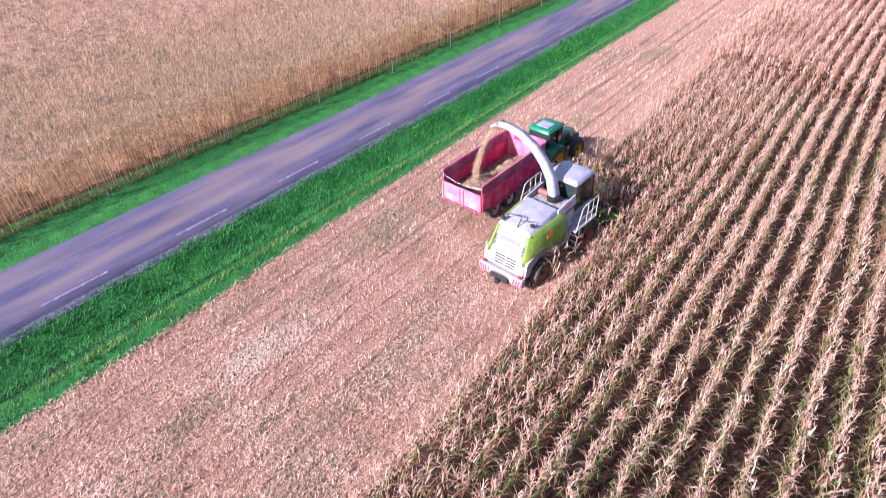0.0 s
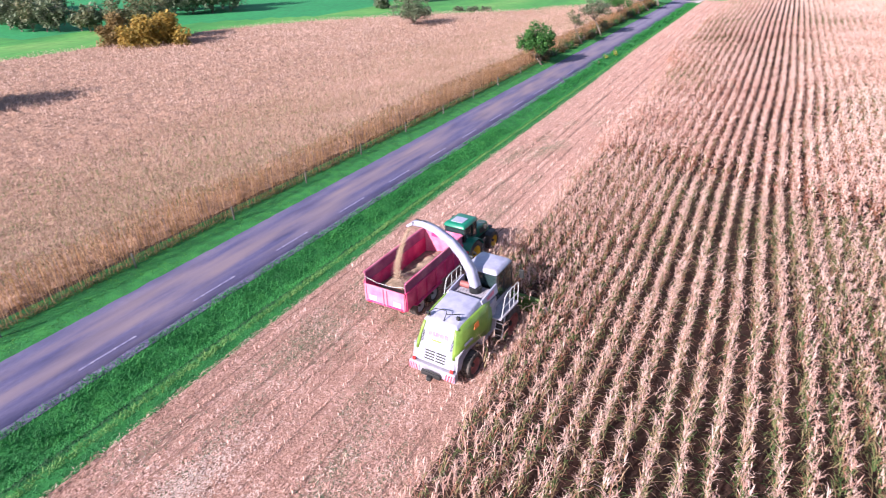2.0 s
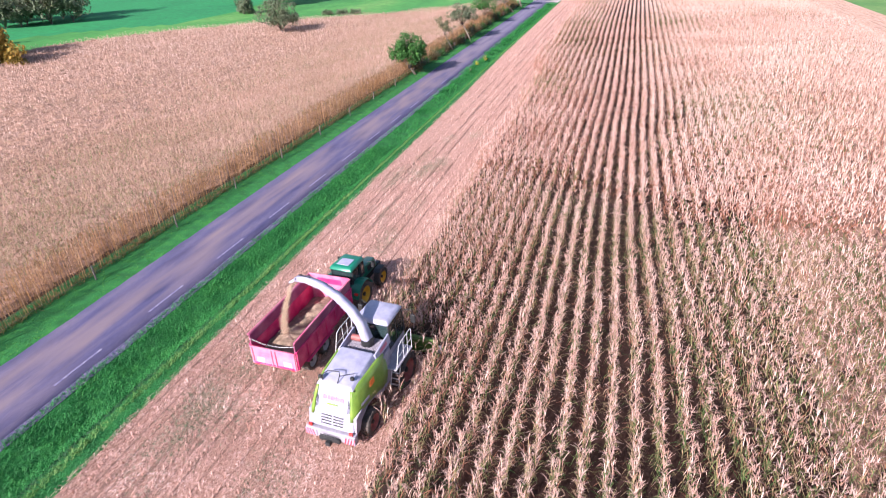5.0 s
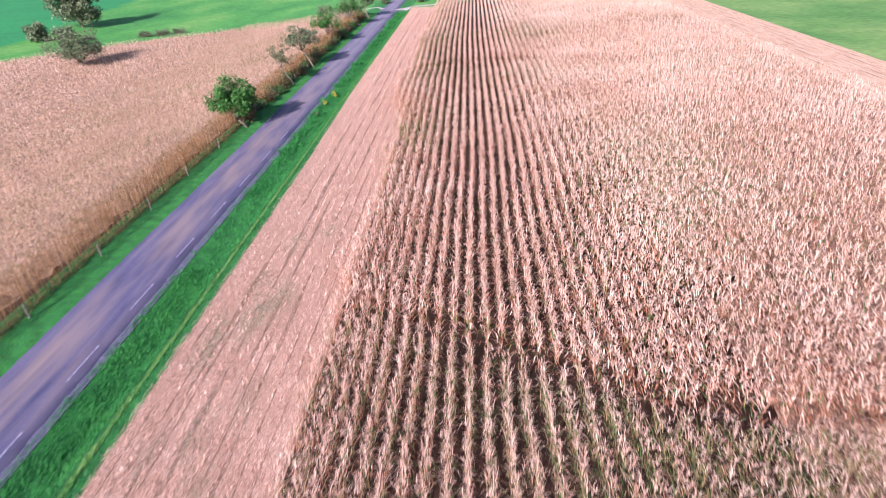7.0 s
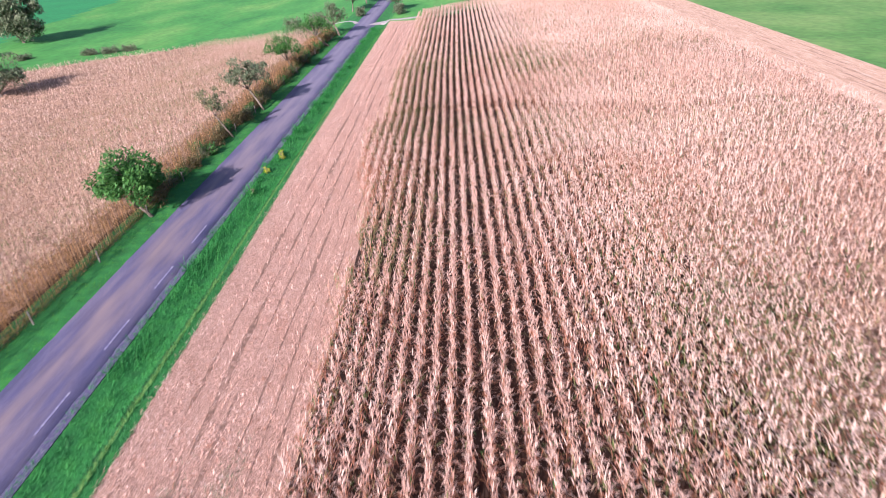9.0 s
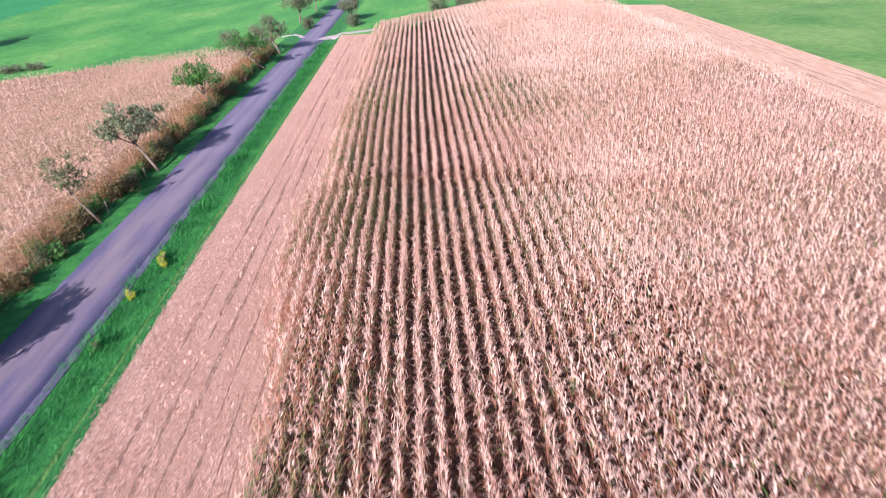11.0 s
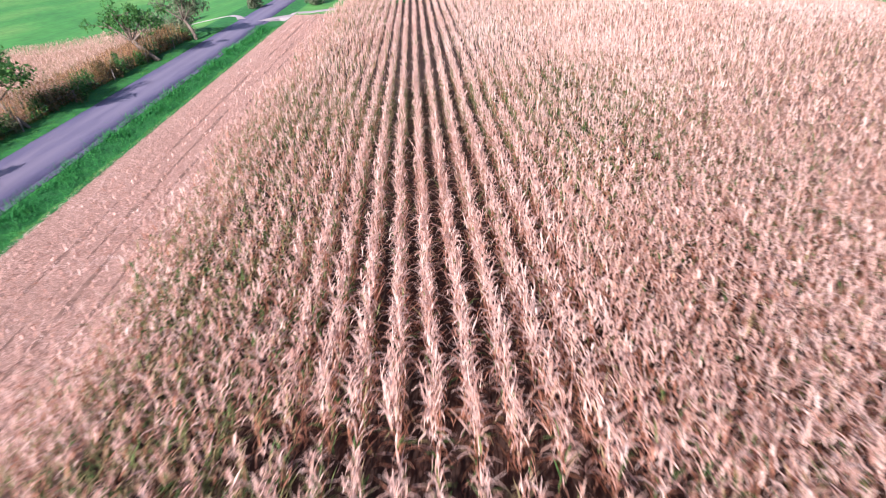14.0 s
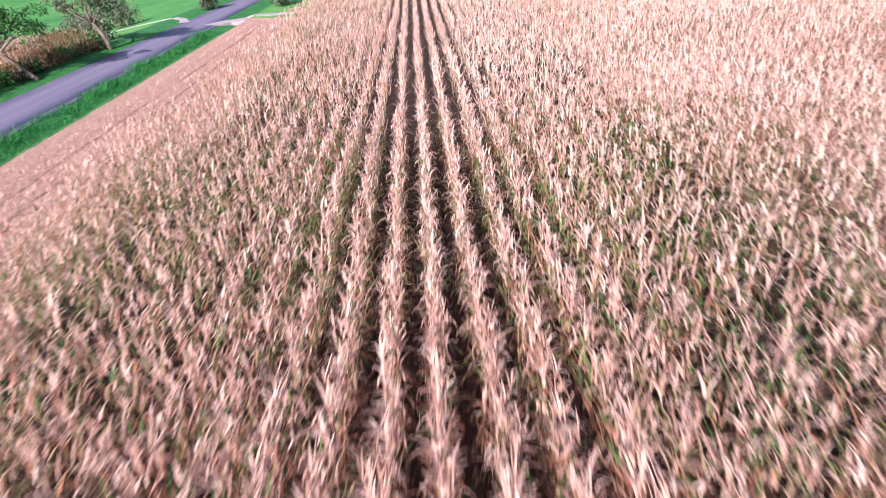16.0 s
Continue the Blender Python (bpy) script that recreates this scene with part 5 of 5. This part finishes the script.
LEAF_RUST = material("russet_leaves", [(0.16, 0.12, 0.05), (0.27, 0.18, 0.07), (0.36, 0.24, 0.10)], 0.5, 0.7, by="island", fine=0.2, translucent=0.25)
LEAF_GOLD = material("autumn_gold_leaves", [(0.20, 0.17, 0.04), (0.36, 0.24, 0.045), (0.48, 0.30, 0.07)], 0.5, 0.7, by="island", fine=0.2, translucent=0.25)


def leaf_cloud(centres, radii, n, size, r):
    """Small leaves scattered through clumps: vertices and quads."""
    k = r.integers(0, len(centres), n)
    d = r.normal(0, 1, (n, 3))
    d /= np.linalg.norm(d, axis=1)[:, None]
    p = centres[k] + d * radii[k][:, None] * (r.uniform(0.25, 1.0, n) ** 0.5)[:, None] * np.array([1, 1, 0.8])
    return strips(p, r.uniform(0, 6.28, n), size * r.uniform(0.6, 1.3, n), size * r.uniform(0.5, 0.9, n), r.uniform(-0.9, 1.2, n), r.uniform(-0.5, 1.0, n), 1, 0.45)


def tree(name, label, x, y, height, spread, trunk_h, leaf_mat, seed, leaves=2600, clumps=26, lean=(0.0, 0.0), leaf_size=0.34, trunk_r=0.16, openness=0.9, group=""):
    """A tapered trunk, forked limbs and a crown of leaf clumps."""
    r = np.random.default_rng(seed)
    e = thing(name, label, "tree", Matrix.Translation((x, y, float(ground_z(x, y)) - 0.05)), group)
    top = Vector((lean[0], lean[1], trunk_h))
    bms = []

    def limb(a, b, ra, rb, bend):
        bm = bmesh.new()
        rings = []
        for i in range(5):
            s = i / 4
            p = a.lerp(b, s) + Vector(bend) * math.sin(math.pi * s)
            rad = ra + (rb - ra) * s
            d = (b - a).normalized().to_track_quat("Z", "Y")
            rings.append([bm.verts.new(p + d @ Vector((math.cos(k * math.pi / 2.5) * rad, math.sin(k * math.pi / 2.5) * rad, 0))) for k in range(5)])
        for u, w in zip(rings, rings[1:]):
            for k in range(5):
                bm.faces.new((u[k], u[(k + 1) % 5], w[(k + 1) % 5], w[k]))
        bm.faces.new(rings[0][::-1])
        bm.faces.new(rings[-1])
        return bm
    trunk = part("trunk", limb(Vector((0, 0, 0)), top, trunk_r * 1.25, trunk_r * 0.8, (r.normal(0, 0.1), r.normal(0, 0.1), 0)), BARK, e, "", True)
    cen, rad = [], []
    nl = 7
    for i in range(nl):
        az = 2 * math.pi * (i + r.uniform(-0.3, 0.3)) / nl
        el = r.uniform(0.35, 1.25)
        ln = (height - trunk_h) * r.uniform(0.6, 0.95)
        tip_ = top + Vector((math.cos(az) * math.cos(el) * spread * 0.8, math.sin(az) * math.cos(el) * spread * 0.8, math.sin(el) * ln))
        bms.append(limb(top - Vector((0, 0, 0.15)), tip_, trunk_r * 0.55, 0.03, (r.normal(0, 0.15), r.normal(0, 0.15), 0.12)))
        for _ in range(2):
            q = top.lerp(tip_, r.uniform(0.4, 0.8))
            t2 = q + Vector((r.normal(0, spread * 0.3), r.normal(0, spread * 0.3), r.uniform(0.1, 0.7)))
            bms.append(limb(q, t2, 0.05, 0.015, (0, 0, 0.05)))
            cen.append(t2)
        cen.append(tip_)
        cen.append(top.lerp(tip_, 0.65))
    while len(cen) < clumps:
        az, rr = r.uniform(0, 6.28), spread * math.sqrt(r.uniform(0, 1)) * 0.85
        zc = trunk_h + (height - trunk_h) * (0.15 + 0.75 * r.uniform(0, 1) * (1 - 0.6 * (rr / spread) ** 2))
        cen.append(Vector((lean[0] + rr * math.cos(az), lean[1] + rr * math.sin(az), zc)))
    part("branchwork", merge(bms), BARK, e, "", True)
    cen = np.array(cen)
    rad = r.uniform(0.22, 0.42, len(cen)) * spread * openness
    v, q = leaf_cloud(cen, rad, leaves, leaf_size, r)
    crown = mesh_np("crown", v, q, [leaf_mat])
    crown.parent = e
    return e


def shrub(name, label, x, y, height, spread, leaf_mat, seed, leaves=1200, leaf_size=0.26, group=""):
    """A many-stemmed bush."""
    r = np.random.default_rng(seed)
    e = thing(name, label, "shrub", Matrix.Translation((x, y, float(ground_z(x, y)) - 0.03)), group)
    stems, cen = [], []
    for i in range(6):
        az = r.uniform(0, 6.28)
        t2 = Vector((math.cos(az) * spread * r.uniform(0.2, 0.8), math.sin(az) * spread * r.uniform(0.2, 0.8), height * r.uniform(0.45, 0.85)))
        stems.append(tube([(0, 0, 0), tuple(t2 * 0.5 + Vector((0.1, 0, 0.1))), tuple(t2)], 0.035, 5))
        cen += [t2, t2 * 0.7, Vector((t2.x * 1.1, t2.y * 1.1, t2.z * 0.35))]
    part("stem", merge(stems), BARK, e)
    cen = np.array(cen)
    v, q = leaf_cloud(cen, r.uniform(0.3, 0.5, len(cen)) * spread, leaves, leaf_size, r)
    v[:, 2] = np.maximum(v[:, 2], 0.02)
    c = mesh_np("foliage", v, q, [leaf_mat])
    c.parent = e
    return e


tree("roadside_tree", "dense rounded green tree beside the road", -26.3, 53.2, 6.6, 2.9, 1.0, LEAF, 1, 5600, 42, (-0.9, 0.0), 0.3, 0.13, group="roadside trees")
tree("roadside_tree", "slim half-bare brown tree beside the road", -26.3, 73.5, 6.2, 2.4, 2.6, LEAF_BROWN, 2, 1000, 24, (-1.6, 0.2), 0.22, 0.08, 0.6, group="roadside trees")
tree("roadside_tree", "open-crowned old tree with a pale leaning trunk", -26.0, 84.4, 7.2, 3.7, 2.9, LEAF_DARK, 3, 3000, 30, (-1.6, 0.3), 0.27, 0.13, 0.62, group="roadside trees")
tree("roadside_tree", "green tree with a sparse crown by the road", -26.6, 105.8, 7.0, 3.3, 2.0, LEAF, 4, 3300, 36, (-1.6, 0.2), 0.28, 0.12, 0.68, group="roadside trees")
tree("roadside_tree", "crooked old tree with a thin wide crown by the road", -26.0, 128.4, 7.0, 4.3, 2.2, LEAF, 5, 2600, 32, (-2.2, 0.2), 0.27, 0.24, 0.6, group="roadside trees")
tree("roadside_tree", "crooked old tree with a thin wide crown by the road", -26.0, 140.6, 7.0, 3.9, 2.4, LEAF_DARK, 6, 2600, 30, (-1.0, 0.2), 0.27, 0.2, 0.62, group="roadside trees")
tree("roadside_tree", "grey-green tree past the road junction", -29.5, 181.0, 9.0, 4.2, 2.4, LEAF_DARK, 7, 3600, 34, (0.3, 0), 0.36, 0.18, group="roadside trees")
tree("roadside_tree", "grey-green tree past the road junction", -27.5, 196.0, 9.5, 4.2, 2.6, LEAF_DARK, 8, 3600, 34, (0.0, 0), 0.36, 0.18, group="roadside trees")
tree("roadside_tree", "dark tree on the far side of the track", -16.4, 176.0, 7.0, 3.2, 1.4, LEAF_DARK, 9, 3000, 34, (0.0, 0), 0.36, 0.18, group="roadside trees")
tree("field_tree", "lone dark tree standing in the maize field", -88.6, 120.2, 11.6, 6.0, 2.4, LEAF_DARK, 10, 7000, 52, (-0.8, 0), 0.42, 0.32, 0.75)
tree("meadow_tree", "big dark green tree in the meadow", -136.5, 196.0, 20.0, 8.6, 0.6, LEAF_DARK, 11, 10000, 64, (0.0, 0), 0.8, 0.45)
shrub("meadow_bush", "dark bush beside the big meadow tree", -134.0, 168.0, 6.0, 3.8, LEAF_DARK, 13, 2200, 0.7)
tree("field_tree", "broad dark green tree at the edge of the maize", -106.5, 5.0, 15.0, 7.6, 0.8, LEAF_DARK, 12, 11000, 64, (0.0, 0), 0.6, 0.35)
GOLD_BUSH, GREY_TREE = "golden autumn bush at the edge of the maize", "olive-brown tree behind the golden bushes"
for i, (x, y, h, s, m, lab) in enumerate(((-139.5, 62.0, 8.8, 5.2, LEAF_RUST, "russet autumn bush at the edge of the maize"), (-133, 63.5, 9.5, 5.6, LEAF_GOLD, GOLD_BUSH), (-127, 68.0, 9.2, 5.4, LEAF_GOLD, GOLD_BUSH), (-144, 69, 14, 6, LEAF_BROWN, GREY_TREE), (-137, 73, 14.5, 6, LEAF_BROWN, GREY_TREE))):
    shrub("copse_bush", lab, x, y, h, s, m, 20 + i, 4200, 0.65, "copse beside the maize")
# scrub along the maize edge between the roadside trees
k = 0
for y in np.arange(56, 150, 1.8):
    k += 1
    yy_ = y + float(rng.uniform(-1.2, 1.2))
    if yy_ < left_field_edge(-27) + 6:
        shrub("roadside_shrub", "low tangled green and brown roadside shrub", -27.5 + float(rng.uniform(-0.4, 0.2)), yy_, float(rng.uniform(0.9, 1.8)) + 0.25 * (88 < yy_ < 128), float(rng.uniform(1.1, 1.7)), (LEAF, LEAF_HEDGE, LEAF_HEDGE, LEAF_BROWN)[k % 4] if yy_ < 88 else (LEAF, LEAF_HEDGE, LEAF_HEDGE, LEAF, LEAF_BROWN)[k % 5] if yy_ < 128 else (LEAF, LEAF_BROWN, LEAF_HEDGE)[k % 3], 60 + k, 900, 0.2, "roadside shrubs")
for i, (x, y, h, s) in enumerate(((-101, 171, 1.4, 2.6), (-96, 173, 1.5, 2.8), (-92, 175, 1.4, 2.4), (-118, 168, 1.2, 2.4), (-44, 172, 3.4, 3.4), (-38, 169, 3.0, 3.2), (-31, 147, 2.6, 2.6), (-35, 149, 2.4, 2.8), (-39, 150, 2.0, 2.4), (-15.5, 168.5, 2.6, 2.0), (-25.6, 170, 2.2, 1.6), (4, 179, 3.2, 3.0), (9, 180, 3.6, 3.2), (14, 180.5, 3.4, 3.2), (19, 181, 3.0, 3.0), (24, 181.5, 2.6, 3.0))):
    shrub("hedge_bush", "dark green hedge bush beyond the field", x, y, h, s, LEAF_DARK, 120 + i, 1600, 0.34, "hedge bushes")
# belts of trees on the far slope
k = 0
for (x0, y0), (x1, y1), n_, h in (((-163, 82), (-198, 70), 9, 9), ((-198, 70), (-240, 84), 9, 14), ((-240, 84), (-295, 80), 8, 15), ((-208, 90), (-260, 104), 9, 15), ((-190, 112), (-176, 136), 7, 13), ((-200, 122), (-186, 148), 6, 15)):
    for i in range(n_):
        s = (i + 0.5) / n_
        k += 1
        hh = h * float(rng.uniform(0.8, 1.2))
        tree("far_tree", "grey-green tree in a belt on the far slope", x0 + (x1 - x0) * s + float(rng.normal(0, 1.5)), y0 + (y1 - y0) * s + float(rng.normal(0, 1.5)), hh, hh * 0.42, 0.7, LEAF_DARK if k % 4 else LEAF_BROWN, 200 + k, 1000, 26, (0, 0), 0.95, 0.22, 1.1, "far tree belt")

# ---- roadside fence ----
WOOD = material("weathered_post_wood", [(0.10, 0.08, 0.075), (0.22, 0.19, 0.18)], 5.0, 0.9, 0.01)
WIRE = material("fence_wire", [(0.12, 0.11, 0.12), (0.2, 0.19, 0.2)], 5.0, 0.5, metal=0.6)
fence = thing("fence", "low wire fence on thin weathered posts", "fence", Matrix.Identity(4))
py = np.arange(-35.6, 146, 7.4)
for i, y in enumerate(py):
    px = -26.65 + 0.1 * math.sin(i * 1.7)
    part("post", hexa([(px - 0.04, y - 0.04, -0.3), (px + 0.04, y - 0.04, -0.3), (px + 0.04, y + 0.04, -0.3), (px - 0.04, y + 0.04, -0.3)], [(px - 0.04 + 0.03 * math.sin(i * 2.3), y - 0.04, 0.95), (px + 0.04 + 0.03 * math.sin(i * 2.3), y - 0.04, 0.95), (px + 0.04 + 0.03 * math.sin(i * 2.3), y + 0.04, 0.95), (px - 0.04 + 0.03 * math.sin(i * 2.3), y + 0.04, 0.95)], 0.008), WOOD, fence)
for z in (0.45, 0.85):
    part("wire", tube([(-26.65 + 0.1 * math.sin(i * 1.7) + 0.06, float(y), z) for i, y in enumerate(py)], 0.008, 5), WIRE, fence)
# yellow flowering weeds in the verge
FLOWER = material("yellow_flowers", [(0.22, 0.30, 0.015), (0.45, 0.42, 0.02)], 3.0, 0.7, by="object")
for i, (x, y) in enumerate(((-19.3, 62.6), (-18.9, 66.4), (-19.1, 67.2), (-19.2, 57.5))):
    shrub("flowering_weed", "clump of yellow-flowering weed in the verge", x, y, 0.75, 0.4, FLOWER if i < 3 else LEAF, 300 + i, 160, 0.1, "flowering weeds")
